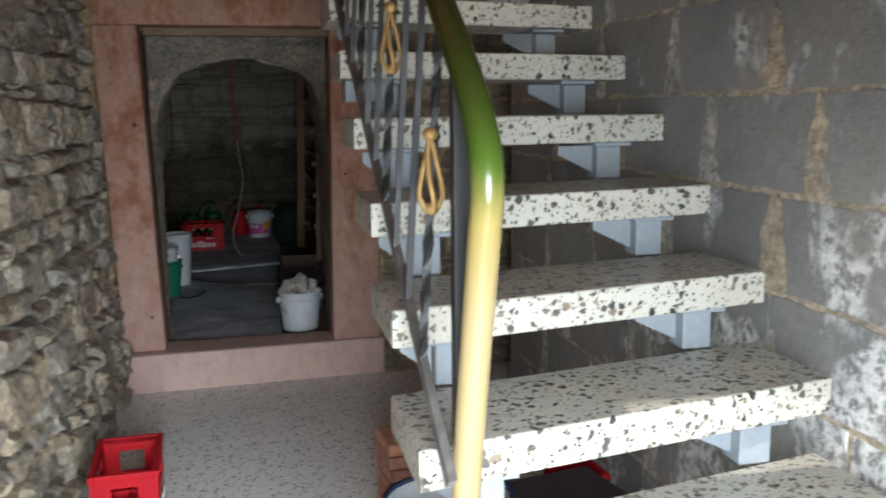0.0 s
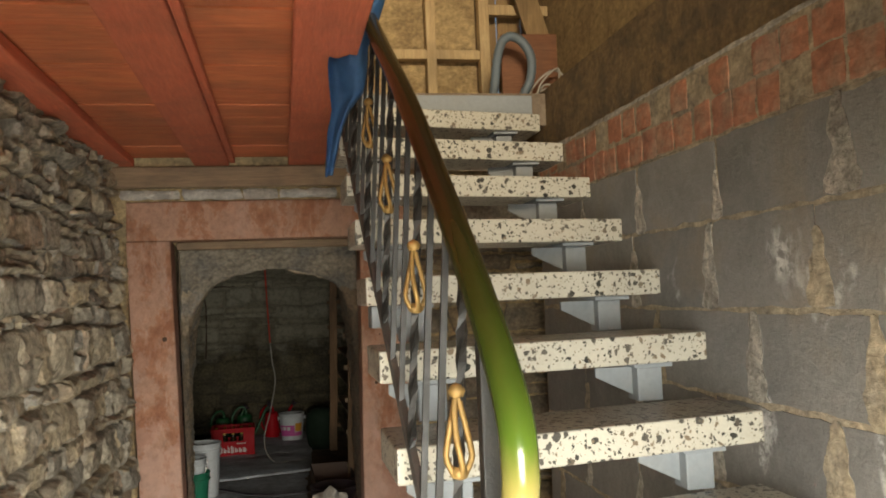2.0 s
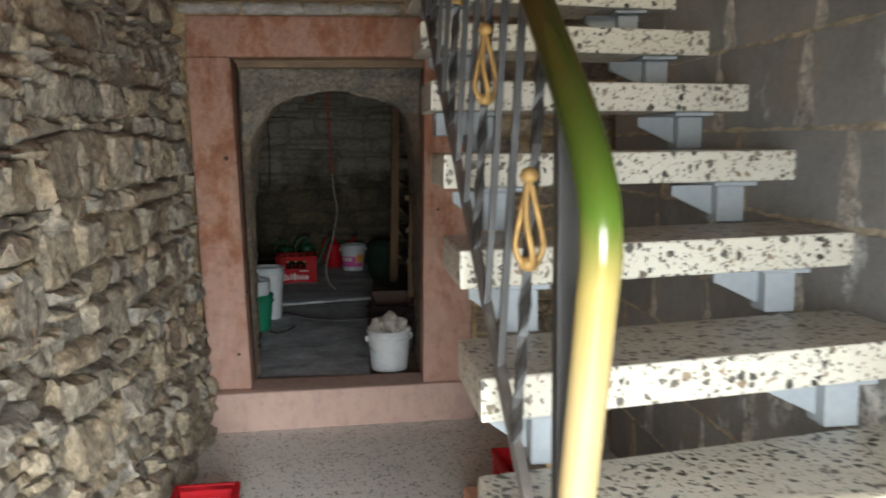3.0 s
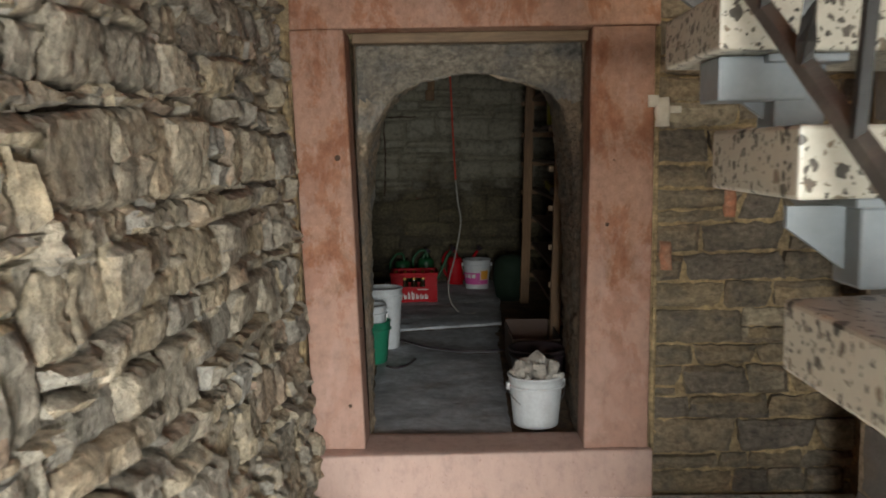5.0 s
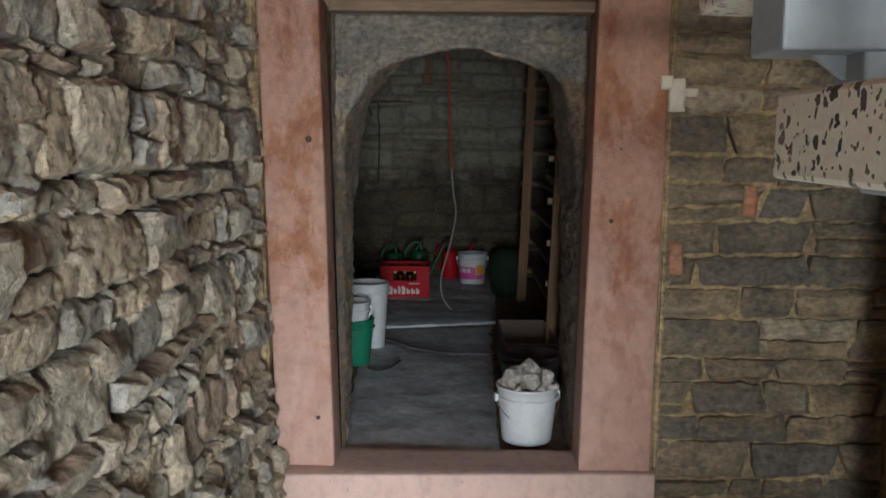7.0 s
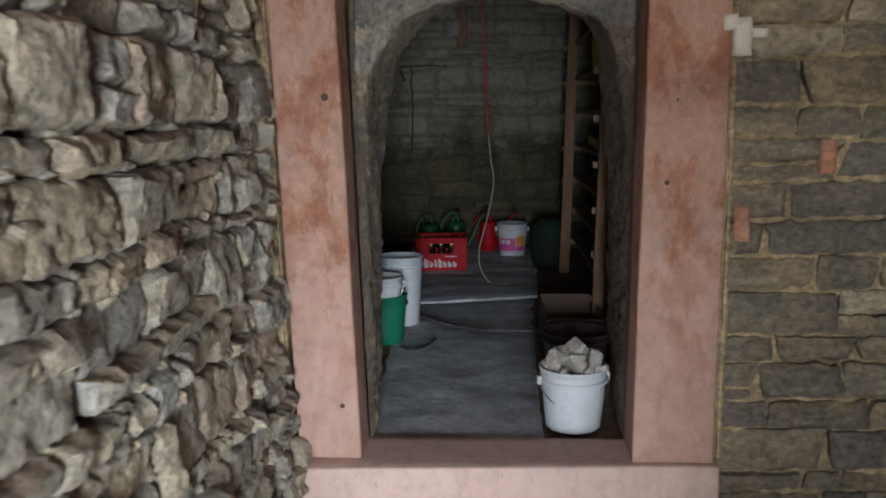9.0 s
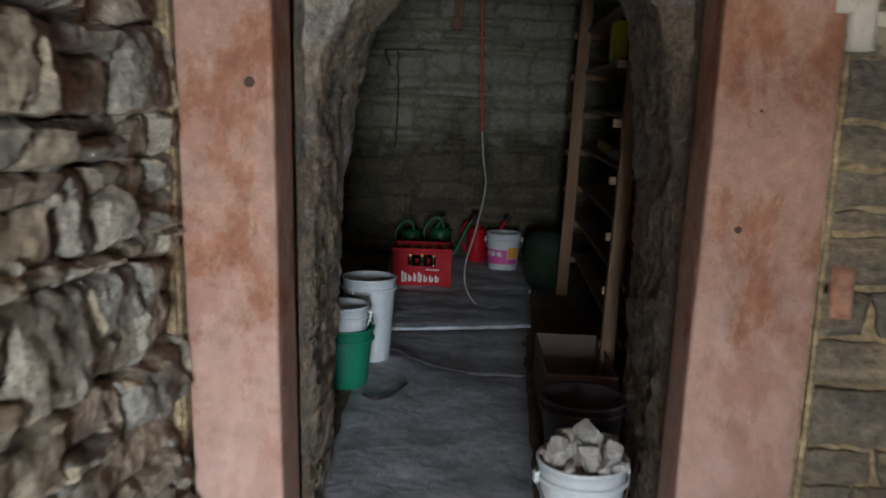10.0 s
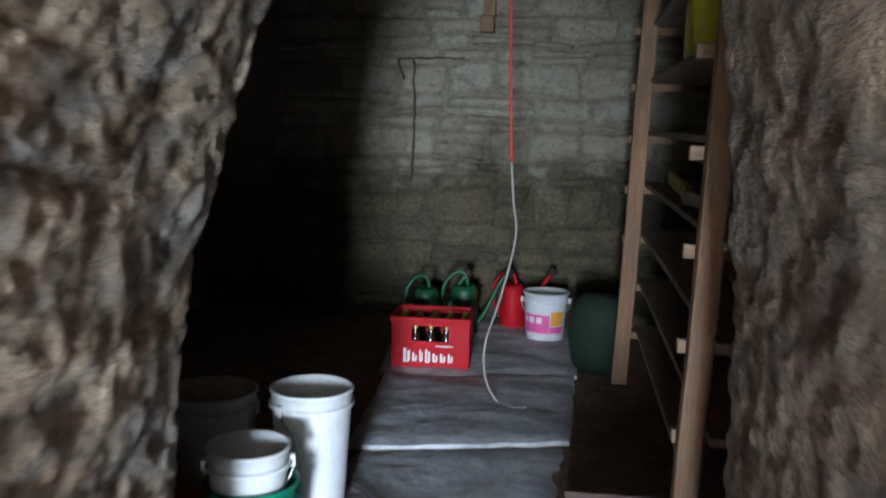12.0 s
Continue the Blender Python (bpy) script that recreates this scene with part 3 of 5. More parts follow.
def reveal():
    """The rough arched passage through the wall: a shallow porch behind the jambs, a lunette, and the vault behind it."""
    bm = bmesh.new()
    NS, NA = 78, 90
    near_l = ((0.16, 0.46, 0.9, 1.25, 1.48, 1.58), (0.012, 0.008, -0.004, -0.008, 0.002, 0.022))
    near_r = ((0.16, 0.46, 0.9, 1.3, 1.5, 1.58), (0.968, 0.968, 0.970, 0.968, 0.956, 0.938))
    far_l = ((0.16, 0.5, 0.95, 1.2, 1.4, 1.58), (-0.065, -0.062, -0.057, -0.055, -0.050, -0.028))
    far_r = ((0.16, 0.5, 0.95, 1.3, 1.5, 1.58), (0.995, 0.993, 0.988, 0.976, 0.955, 0.944))
    near_a = ((0, 0.08, 0.17, 0.27, 0.38, 0.5, 0.64, 0.77, 0.87, 0.94, 1), (0.022, 0.085, 0.160, 0.255, 0.355, 0.46, 0.60, 0.735, 0.850, 0.904, 0.938), (1.58, 1.685, 1.762, 1.808, 1.836, 1.846, 1.838, 1.806, 1.752, 1.692, 1.58))
    far_a = ((0, 0.08, 0.17, 0.27, 0.38, 0.5, 0.64, 0.77, 0.87, 0.94, 1), (-0.028, 0.012, 0.09, 0.21, 0.33, 0.45, 0.60, 0.75, 0.87, 0.92, 0.944), (1.58, 1.71, 1.82, 1.90, 1.94, 1.95, 1.94, 1.90, 1.83, 1.74, 1.58))

    def outline(left, arch, right):
        out = [(float(np.interp(z, *left)), z) for z in (0.16 + 1.42 * k / NS for k in range(NS))]
        out += [(float(np.interp(k / NA, arch[0], arch[1])), float(np.interp(k / NA, arch[0], arch[2]))) for k in range(NA + 1)]
        return out + [(float(np.interp(z, *right)), z) for z in (1.58 - 1.42 * (k + 1) / NS for k in range(NS))]
    near_o, far_o = outline(near_l, near_a, near_r), outline(far_l, far_a, far_r)
    # the porch: square-headed, its cheeks in line with the jambs
    square = []
    for i, (x, z) in enumerate(near_o):
        if i < NS or i > NS + NA:
            square.append((0.016 - 0.026 * (z - 0.2), z) if i < NS else (0.966 + 0.010 * (z - 0.2), z))
        else:
            k = (i - NS) / NA
            if k < 0.16:
                square.append((-0.020, 1.58 + 0.385 * k / 0.16))
            elif k > 0.84:
                square.append((0.980, 1.58 + 0.385 * (1 - k) / 0.16))
            else:
                square.append((-0.020 + 1.0 * (k - 0.16) / 0.68, 1.965))
    rows, kinds = [], []
    NP, NL, NV = 10, 14, 84
    for j in range(NP + NL + NV + 1):
        row = []
        for i in range(len(near_o)):
            (sx, sz), (ax, az), (fx, fz) = square[i], near_o[i], far_o[i]
            if j <= NP:
                t = j / NP
                x, y, z, amp = sx, 0.198 + 0.11 * t, sz, 0.5 * t
            elif j <= NP + NL:
                t = (j - NP) / NL
                x, y, z, amp = sx + (ax - sx) * t, 0.308 + 0.075 * t, sz + (az - sz) * t, 0.5 + 0.5 * t
            else:
                t = (j - NP - NL) / NV
                x, z, amp = ax + (fx - ax) * t, az + (fz - az) * t, 1.0
                left_end = float(np.interp(z, (0.9, 1.2, 1.45, 1.75), (1.10, 1.24, 1.40, 1.52)))
                y = 0.383 + (left_end - 0.383 - (left_end - 1.02) * min(1.0, max(0.0, x / 0.92))) * t
            face = NP < j <= NP + NL and NS <= i <= NS + NA
            c = Vector((0, -1, 0)) if face else Vector((0.475 - x, 0, (1.2 - z) * (1 if NS <= i <= NS + NA else 0.15))).normalized()
            p = Vector((x, y * (1.0 if face else 0.38), z))
            warp = Vector((noise.noise(p * 9), noise.noise(p * 9 + Vector((4, 4, 4))), noise.noise(p * 9 + Vector((8, 1, 4))))) * 0.35
            cell = noise.voronoi(p * 6.0 + warp)[0]
            n = 1.9 * min(0.32, cell[1] - cell[0]) - 0.25 + 0.9 * noise.noise(p * 5) + 1.3 * (0.3 - abs(noise.noise(p * 16))) + 0.9 * (0.3 - abs(noise.noise(p * 31))) + 0.4 * noise.noise(p * 55)
            if i < 3 or i > len(near_o) - 4:
                amp *= 0.3
            row.append(bm.verts.new(Vector((x, y, z)) + c * 0.016 * n * amp))
        rows.append(row)
    for j, (a, b) in enumerate(zip(rows, rows[1:])):
        for i in range(len(near_o) - 1):
            f = bm.faces.new((a[i], a[i + 1], b[i + 1], b[i]))
            if NP - 4 <= j < NP + NL and NS <= i < NS + NA and min(v_.co.z for v_ in f.verts) > 1.70 + 0.05 * noise.noise(f.verts[0].co * 14):
                f.material_index = 1
            # right cheek takes the shaded copy of the stone
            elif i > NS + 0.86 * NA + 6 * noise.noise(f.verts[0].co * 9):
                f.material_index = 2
    last = None
    for i, v in enumerate(rows[-1]):
        x = v.co.x
        outer = bm.verts.new((x - 0.17 if i < NS else (x + 0.09 if i > NS + NA else -0.20 + 1.28 * (i - NS) / NA), v.co.y + 0.003, v.co.z if (i < NS or i > NS + NA) else 2.05))
        if last:
            bm.faces.new((last[0], v, outer, last[1])).material_index = 1
        last = (v, outer)
    return bm


tagged(mesh_ob("doorway_reveal", reveal(), [REVEAL, LUNETTE, SHADEDREVEAL], True), "rough rendered stone arch through the thick wall", "arch", kind="structure")
structure("wooden_lintel", boxes((-0.02, 1.0, 0.12, 0.196, 1.955, 1.999), bevel=0.008), OLDBEAM, "rough brown board over the arch", "lintel")

# door surround of red sandstone
surround = tagged(new("door_1"), "worn red sandstone door surround with high sill", "door frame", kind="structure")


def ashlar(name, x0, x1, y0, y1, z0, z1, chamfer=0.0, x0top=None, x1top=None):
    bm = box(bmesh.new(), x0, x1, y0, y1, z0, z1)
    bmesh.ops.subdivide_edges(bm, edges=bm.edges[:], cuts=5, use_grid_fill=True)
    for v in bm.verts:
        t = (v.co.z - z0) / (z1 - z0)
        if x0top is not None:
            s = (v.co.x - x0) / (x1 - x0)
            v.co.x += (1 - s) * (x0top - x0) * t + s * (x1top - x1) * t
        v.co += Vector((noise.noise(v.co * 4 + Vector((3, 1, 0))), noise.noise(v.co * 4 + Vector((9, 1, 5))), noise.noise(v.co * 4 + Vector((2, 7, 5))))) * 0.004
    sharp = [e for e in bm.edges if e.calc_face_angle(0) > 1.0]
    bmesh.ops.bevel(bm, geom=sharp, offset=0.008, segments=2, affect="EDGES", profile=0.5)
    return part(name, bm, SANDSTONE, surround, "", True)


ashlar("jamb", -0.208, 0.013, 0.0, 0.200, 0.213, 1.998, 0, -0.266, -0.040)
ashlar("jamb", 0.955, 1.232, 0.0, 0.205, 0.213, 1.998, 0, 0.983, 1.243)
ashlar("head", -0.262, 1.262, -0.004, 0.165, 2.0, 2.212)
sill = ashlar("sill", -0.205, 1.25, -0.02, 0.235, -0.01, 0.211)
for v in sill.data.vertices:
    v.co.y -= max(0.0, 0.07 * (1.0 - (v.co.x + 0.2) / 1.3)) * max(0.0, 1 - (v.co.y + 0.02) / 0.25)
sill.data.materials[0] = PALESANDSTONE
sill["label"] = "worn pale pink sandstone sill"
for x0, x1, x0t, x1t, y0 in ((-0.262, -0.219, -0.315, -0.271, -0.012), (1.236, 1.262, 1.247, 1.268, 0.016)):
    p = ashlar("joint_strip", x0, x1, y0, 0.06, 0.02, 1.995, 0, x0t, x1t)
    for v in p.data.vertices:
        v.co.x += 0.010 * noise.noise(Vector((0, 3, v.co.z * 9)))
        v.co.y += 0.008 * noise.noise(Vector((v.co.x * 30, 7, v.co.z * 14)))
    p.data.materials[0] = MORTAR
    p["label"] = "ochre mortar strip"
bm = bmesh.new()
for x, z, r in ((-0.076, 1.473, 0.013), (-0.048, 0.41, 0.009), (1.048, 1.182, 0.009), (1.075, 1.45, 0.004), (0.005, 0.75, 0.006)):
    o = len(bm.verts)
    lathe([(0, 0.0015), (r, 0.001), (r * 0.9, -0.004)], 10, bm)
    bm.verts.ensure_lookup_table()
    for v in bm.verts[o:]:
        v.co = Vector((x + v.co.x, -0.0045 - v.co.z * 0.3, z + v.co.y))
part("hinge_hole", bm, RUSTANDSHADE, surround, "small dark rusty hinge plug")
structure("wall_plate", boxes((-0.36, 1.26, -0.025, 0.03, 2.285, 2.40), bevel=0.01), OLDBEAM, "old brown timber plate under the ceiling", "beam")
lay_stones("stone", stone_quads(-0.3, 1.24, 2.216, 2.282, (0.06, 0.07), (0.14, 0.32), 0.0, 0.02, 41), lambda u, v, w: (u, 0.012 - w, v), RUBBLE, wall_north, (0.012, 0.03), 0.004, lambda q: True, seed=41)

# cellar shell
structure("cellar_floor", boxes((-1.9, 1.75, 0.235, 5.5, -0.2, 0.172)), EARTH, "dark earth bed under the cellar flagstones", "floor")
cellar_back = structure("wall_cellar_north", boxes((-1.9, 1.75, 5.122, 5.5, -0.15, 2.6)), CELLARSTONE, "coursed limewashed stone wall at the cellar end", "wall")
structure("wall_cellar_west", boxes((-2.1, -1.7, 0.3, 5.5, -0.15, 2.6)), COURSED, "dark cellar side wall", "wall")
structure("wall_cellar_east", boxes((1.55, 1.95, 1.0, 5.5, -0.15, 2.6)), COURSED, "dark cellar side wall behind the shelf", "wall")
structure("cellar_ceiling", boxes((-2.1, 1.95, 1.0, 5.5, 2.42, 2.55)), OLDBEAM, "dark cellar ceiling boards", "ceiling")


# ---- the stairs ----
def nose(k):
    """Front edge of tread k at its wall end."""
    d = k - 8
    return -2.54 + 0.287 * d + 0.003 * d * d


RISE, TL, TR, SKEW, THICK = 0.19, 0.78, 1.742, 0.19, 0.08
stair = thing("staircase", (1.26, -2.5, 0), "open staircase of black-flecked white terrazzo treads on grey steel", "stairs", kind="structure")


def local(ob):
    for v in ob.data.vertices:
        v.co -= stair.location
    return ob


for k in range(1, 14):
    y, z = nose(k), k * RISE
    bm = box(bmesh.new(), TL, TR, 0, 0.315, z - THICK, z)
    for v in bm.verts:
        v.co.y += y - SKEW * (TR - v.co.x) / (TR - TL)
    bmesh.ops.bevel(bm, geom=bm.edges[:], offset=0.005, segments=2, affect="EDGES", profile=0.5)
    local(part("tread", bm, TREAD, stair))
    for x, w in ((0.885, 0.075), (1.535, 0.075)):
        fy = y - SKEW * (TR - x) / (TR - TL)
        bm = boxes((x, x + w, fy + 0.06, fy + 0.135, z - RISE, z - THICK - 0.014), bevel=0.004)
        v = [bm.verts.new(p) for p in ((x + 0.006, fy + 0.135, z - THICK - 0.014), (x + 0.006, fy + 0.30, z - THICK - 0.014), (x + 0.006, fy + 0.135, z - RISE + 0.03))]
        t = bmesh.ops.extrude_face_region(bm, geom=[bm.faces.new(v)])
        bmesh.ops.translate(bm, verts=[g for g in t["geom"] if isinstance(g, bmesh.types.BMVert)], vec=(0.062, 0, 0))
        local(part("support_post", bm, STEEL, stair, "pale grey painted steel support"))
        reach = 0.07 if x < 1 else 0.11
        g = [(x + 0.01, z - THICK - 0.014), (x - reach, z - THICK - 0.014), (x - reach, z - THICK - 0.040), (x + 0.01, z - RISE + 0.012)]
        bm = bmesh.new()
        f0 = bm.faces.new([bm.verts.new((gx, fy + 0.100, gz)) for gx, gz in g])
        t = bmesh.ops.extrude_face_region(bm, geom=[f0])
        bmesh.ops.translate(bm, verts=[q_ for q_ in t["geom"] if isinstance(q_, bmesh.types.BMVert)], vec=(0, 0.012, 0))
        bmesh.ops.recalc_face_normals(bm, faces=bm.faces[:])
        local(part("gusset", bm, STEEL, stair, "grey steel gusset plate"))
        local(part("carrier_plate", boxes((x - 0.02, x + w + 0.02, fy + 0.03, fy + 0.30, z - THICK - 0.013, z - THICK - 0.001), bevel=0.003), STEEL, stair, "pale grey steel plate"))
y, z = nose(9) - SKEW, 9 * RISE - THICK
local(part("end_bracket", boxes((TL + 0.02, 0.93, y + 0.07, y + 0.17, z - 0.066, z - 0.002), bevel=0.004), STEEL, stair, "pale grey steel bracket under a tread"))
local(part("top_riser", boxes((TL, TR + 0.02, nose(14) - 0.14, nose(14) - 0.10, 2.48, 2.60), bevel=0.004), STEEL, stair, "grey steel riser plate"))


# ---- the railing ----
RX = 0.842
railing = thing("stair_railing", (RX, -3.6, 0), "black wrought iron stair railing with gilded ornaments and green rail", "railing")


def rl(ob):
    for v in ob.data.vertices:
        v.co -= railing.location
    return ob


def rail_z(y):
    return 1.645 + 0.625 * (y + 3.60) + 0.03 * math.sin(math.pi * min(1.0, (y + 3.60) / 1.3))


def strip_z(y):
    return 1.18 + 0.605 * (y + 3.35)


SX = RX - 0.040
pts = [(RX, -3.57, 0.02), (RX, -3.60, 0.5), (RX, -3.655, 0.92), (RX, -3.765, 1.33), (RX, -3.79, 1.43), (RX, -3.755, 1.515), (RX, -3.60, 1.645)] + [(RX, y, rail_z(y)) for y in (-3.32, -2.9, -2.3, -1.7, -1.2, -0.95)]
rl(part("handrail", tube(smooth_path(pts, 8), 0.025, 20), RAIL, railing, "glossy tube rail, bamboo yellow, painted dark green up the shaded slope", True))
rl(part("bottom_strip", tube([(SX, -3.72, strip_z(-3.72)), (SX, -0.95, strip_z(-0.95))], 0.013, 4, flat=0.45), GLAREIRON, railing))
rl(part("newel", boxes((RX - 0.015, RX + 0.015, -3.645, -3.615, 0.19, rail_z(-3.63) - 0.012), bevel=0.003), IRON, railing, "black square iron post"))


def baluster(y, kind):
    z0, z1 = strip_z(y), rail_z(y) - 0.012
    n = 26
    if kind == 1:      # twisted
        return tube([(SX + (RX - SX) * k / n, y, z0 + (z1 - z0) * k / n) for k in range(n + 1)], [0.0085 + 0.0022 * (k % 2) for k in range(n + 1)], 4, twist=24)
    return tube([(SX, y, z0), (RX, y, z1)], 0.0085, 4)


def ornament(y, zc):
    """A gilded basket: a knot, four rods that swing out below it, and a lower knot."""
    ox = (SX + RX) / 2

    def knob(z):
        bm = lathe([(0, -0.014), (0.011, -0.009), (0.015, 0.0), (0.011, 0.009), (0, 0.014)], 10)
        bmesh.ops.translate(bm, verts=bm.verts[:], vec=(ox, y, z))
        return bm
    top = rl(part("ornament", knob(zc + 0.07), GOLD, railing, "gilded iron basket", True))
    rl(part("knob", knob(zc - 0.06), GOLD, top, "", True))
    for a in range(4):
        pp = []
        for t in range(13):
            r = 0.021 * (t / 9) ** 0.8 if t < 10 else 0.021 * (1 - (t - 9) / 4) + 0.004
            w = a * 1.571 + 0.4 + t * 0.12
            pp.append((ox + r * math.cos(w), y + r * math.sin(w), zc + 0.07 - 0.135 * t / 12))
        rl(part("rod", tube(pp, 0.0052, 6), GOLD, top, "", True))


y, k = -3.49, 0
while y < -0.98:
    rl(part("baluster", baluster(y, (1, 2, 0)[k % 3]), IRON, railing))
    if k % 3 == 0:
        ornament(y, (strip_z(y) + rail_z(y)) / 2 + 0.02)
    y += 0.135
    k += 1

# ---- things under the stairs and in the hall ----


def crate(at, turn, label, filled=False, sx=0.40, sy=0.30, h=0.275):
    c = thing("bottle_crate", at, label, "crate", turn=turn)
    t = 0.014
    x, y = sx / 2, sy / 2

    def wall(length, lo, hi, half):
        """An upright panel with a grip hole, one piece."""
        us, vs = (-length / 2, -half, half, length / 2), (0.016, lo, hi, h)
        bm = bmesh.new()
        g = [[bm.verts.new((u, 0, v)) for u in us] for v in vs]
        fs = [bm.faces.new((g[b_][a_], g[b_][a_ + 1], g[b_ + 1][a_ + 1], g[b_ + 1][a_])) for b_ in range(3) for a_ in range(3) if (a_, b_) != (1, 1)]
        ex = bmesh.ops.extrude_face_region(bm, geom=fs)
        bmesh.ops.translate(bm, verts=[e for e in ex["geom"] if isinstance(e, bmesh.types.BMVert)], vec=(0, t, 0))
        return bm
    part("bottom", boxes((-x, x, -y, y, 0.0, 0.016), bevel=0.003), REDPLASTIC, c)
    for k in range(4):
        long = k % 2 == 0
        p = part("side", wall(sx if long else sy - 2 * t - 0.001, 0.155 if long else 0.14, 0.235 if long else 0.225, 0.095 if long else min(0.06, sy * 0.2)), REDPLASTIC, c)
        p.matrix_basis = pose(0, 0, 0, 0, 0, 90 * k) @ pose(0, -(y if long else x), 0)
    bm = bmesh.new()
    box(bm, -x - 0.006, x + 0.006, -y - 0.006, -y + t, h - 0.022, h + 0.004, 0.004)
    box(bm, -x - 0.006, x + 0.006, y - t, y + 0.006, h - 0.022, h + 0.004, 0.004)
    box(bm, -x - 0.006, -x + t, -y + t, y - t, h - 0.022, h + 0.004, 0.004)
    box(bm, x - t, x + 0.006, -y + t, y - t, h - 0.022, h + 0.004, 0.004)
    part("rim", bm, REDPLASTIC, c)
    bm = bmesh.new()
    for i in range(1, 5):
        box(bm, -x + i * sx / 5 - 0.002, -x + i * sx / 5 + 0.002, -y + t, y - t, 0.016, 0.12)
    for i in range(1, 4):
        box(bm, -x + t, x - t, -y + i * sy / 4 - 0.002, -y + i * sy / 4 + 0.002, 0.016, 0.118)
    part("divider", bm, REDPLASTIC, c)
    # brand plate: light shapes of the lettering's size
    bm = bmesh.new()
    u = -0.135
    for w, lo, hi in ((0.034, 0.045, 0.118), (0.024, 0.05, 0.095), (0.018, 0.05, 0.112), (0.026, 0.045, 0.115), (0.026, 0.05, 0.095), (0.028, 0.05, 0.094), (0.026, 0.05, 0.094)):
        box(bm, u, u + w * 0.42, -y - 0.0035, -y - 0.0005, lo, hi, 0.001)
        box(bm, u + w * 0.58, u + w, -y - 0.0035, -y - 0.0005, lo + 0.006, hi - 0.012, 0.001)
        box(bm, u + w * 0.2, u + w * 0.85, -y - 0.003, -y - 0.0005, lo, lo + 0.009, 0.001)
        u += w + 0.012
    box(bm, 0.03, 0.12, -y - 0.003, -y - 0.0005, 0.130, 0.137, 0.001)
    part("print", bm, WHITEPRINT, c, "white lettering shapes")
    if filled:
        for i in range(5):
            for j in range(4):
                bt = part("bottle", lathe([(0, 0), (0.029, 0), (0.03, 0.01), (0.03, 0.13), (0.024, 0.16), (0.0135, 0.20), (0.0125, 0.236), (0, 0.236)], 12), GLASS, c, "", True)
                bt.location = (-x + (i + 0.5) * sx / 5, -y + (j + 0.5) * sy / 4 + (0.004 if j == 0 else 0), 0.017)
                cp = part("foil", lathe([(0.0132, 0.186), (0.0142, 0.187), (0.0138, 0.243), (0.0, 0.2435)], 12), FOIL, bt, "", True)
    return c


crate((0.02, -1.70, 0.0), 93, "empty red plastic bottle crate beside the stone wall", sx=0.38, sy=0.23)
crate((1.475, -2.17, 0.0), 6, "red plastic bottle crate stored under the stairs")
crate((1.34, -1.42, 0.0), 2, "red plastic bottle crate near the stone wall under the stairs")


def paint_bin(at, turn):
    c = thing("canvas_bag", at, "white woven bag with dark blue rim under the stairs", "bag", turn=turn)
    bm = lathe([(0, 0), (0.15, 0), (0.165, 0.05), (0.17, 0.40), (0.165, 0.40), (0.155, 0.05), (0, 0.02)], 18)
    for v in bm.verts:
        v.co.x *= 1.15
        v.co += Vector((noise.noise(v.co * 7), noise.noise(v.co * 7 + Vector((4, 4, 4))), 0)) * 0.012
    part("body", bm, WHITEPLASTIC, c, "", True)
    bm = lathe([(0.169, 0.345), (0.176, 0.345), (0.176, 0.405), (0.162, 0.408), (0.162, 0.395)], 18)
    for v in bm.verts:
        v.co.x *= 1.15
    part("rim", bm, plain("navy_band", (0.02, 0.035, 0.09), 0.7), c, "dark blue rim", True)


paint_bin((1.05, -2.60, 0.0), 0)
b = thing("storage_box", (1.42, -2.55, 0.0), "dark blue storage box under the stairs", "box", turn=12)
part("body", boxes((-0.17, 0.17, -0.12, 0.12, 0.0, 0.33), bevel=0.012), plain("dark_blue_plastic", (0.02, 0.03, 0.06), 0.5), b)
part("lid", boxes((-0.18, 0.18, -0.13, 0.13, 0.332, 0.36), bevel=0.008), BLACKPLASTIC, b)
b = thing("wooden_plank", (1.16, -2.30, 0.0), "raw pine plank leaning under the stairs", "plank", turn=0)
part("board", boxes((-0.035, 0.035, -0.012, 0.012, 0.0, 0.62), bevel=0.003), RAWWOOD, b)
b = thing("tile_stack", (1.02, -1.92, 0.0), "orange clay tile stack at the foot of the stairs", "tiles", turn=6)
for i in range(7):
    part("tile", boxes((-0.07, 0.07, -0.10, 0.10, i * 0.05, i * 0.05 + 0.045), bevel=0.004), BRICK, b)

# ---- the cellar's things ----


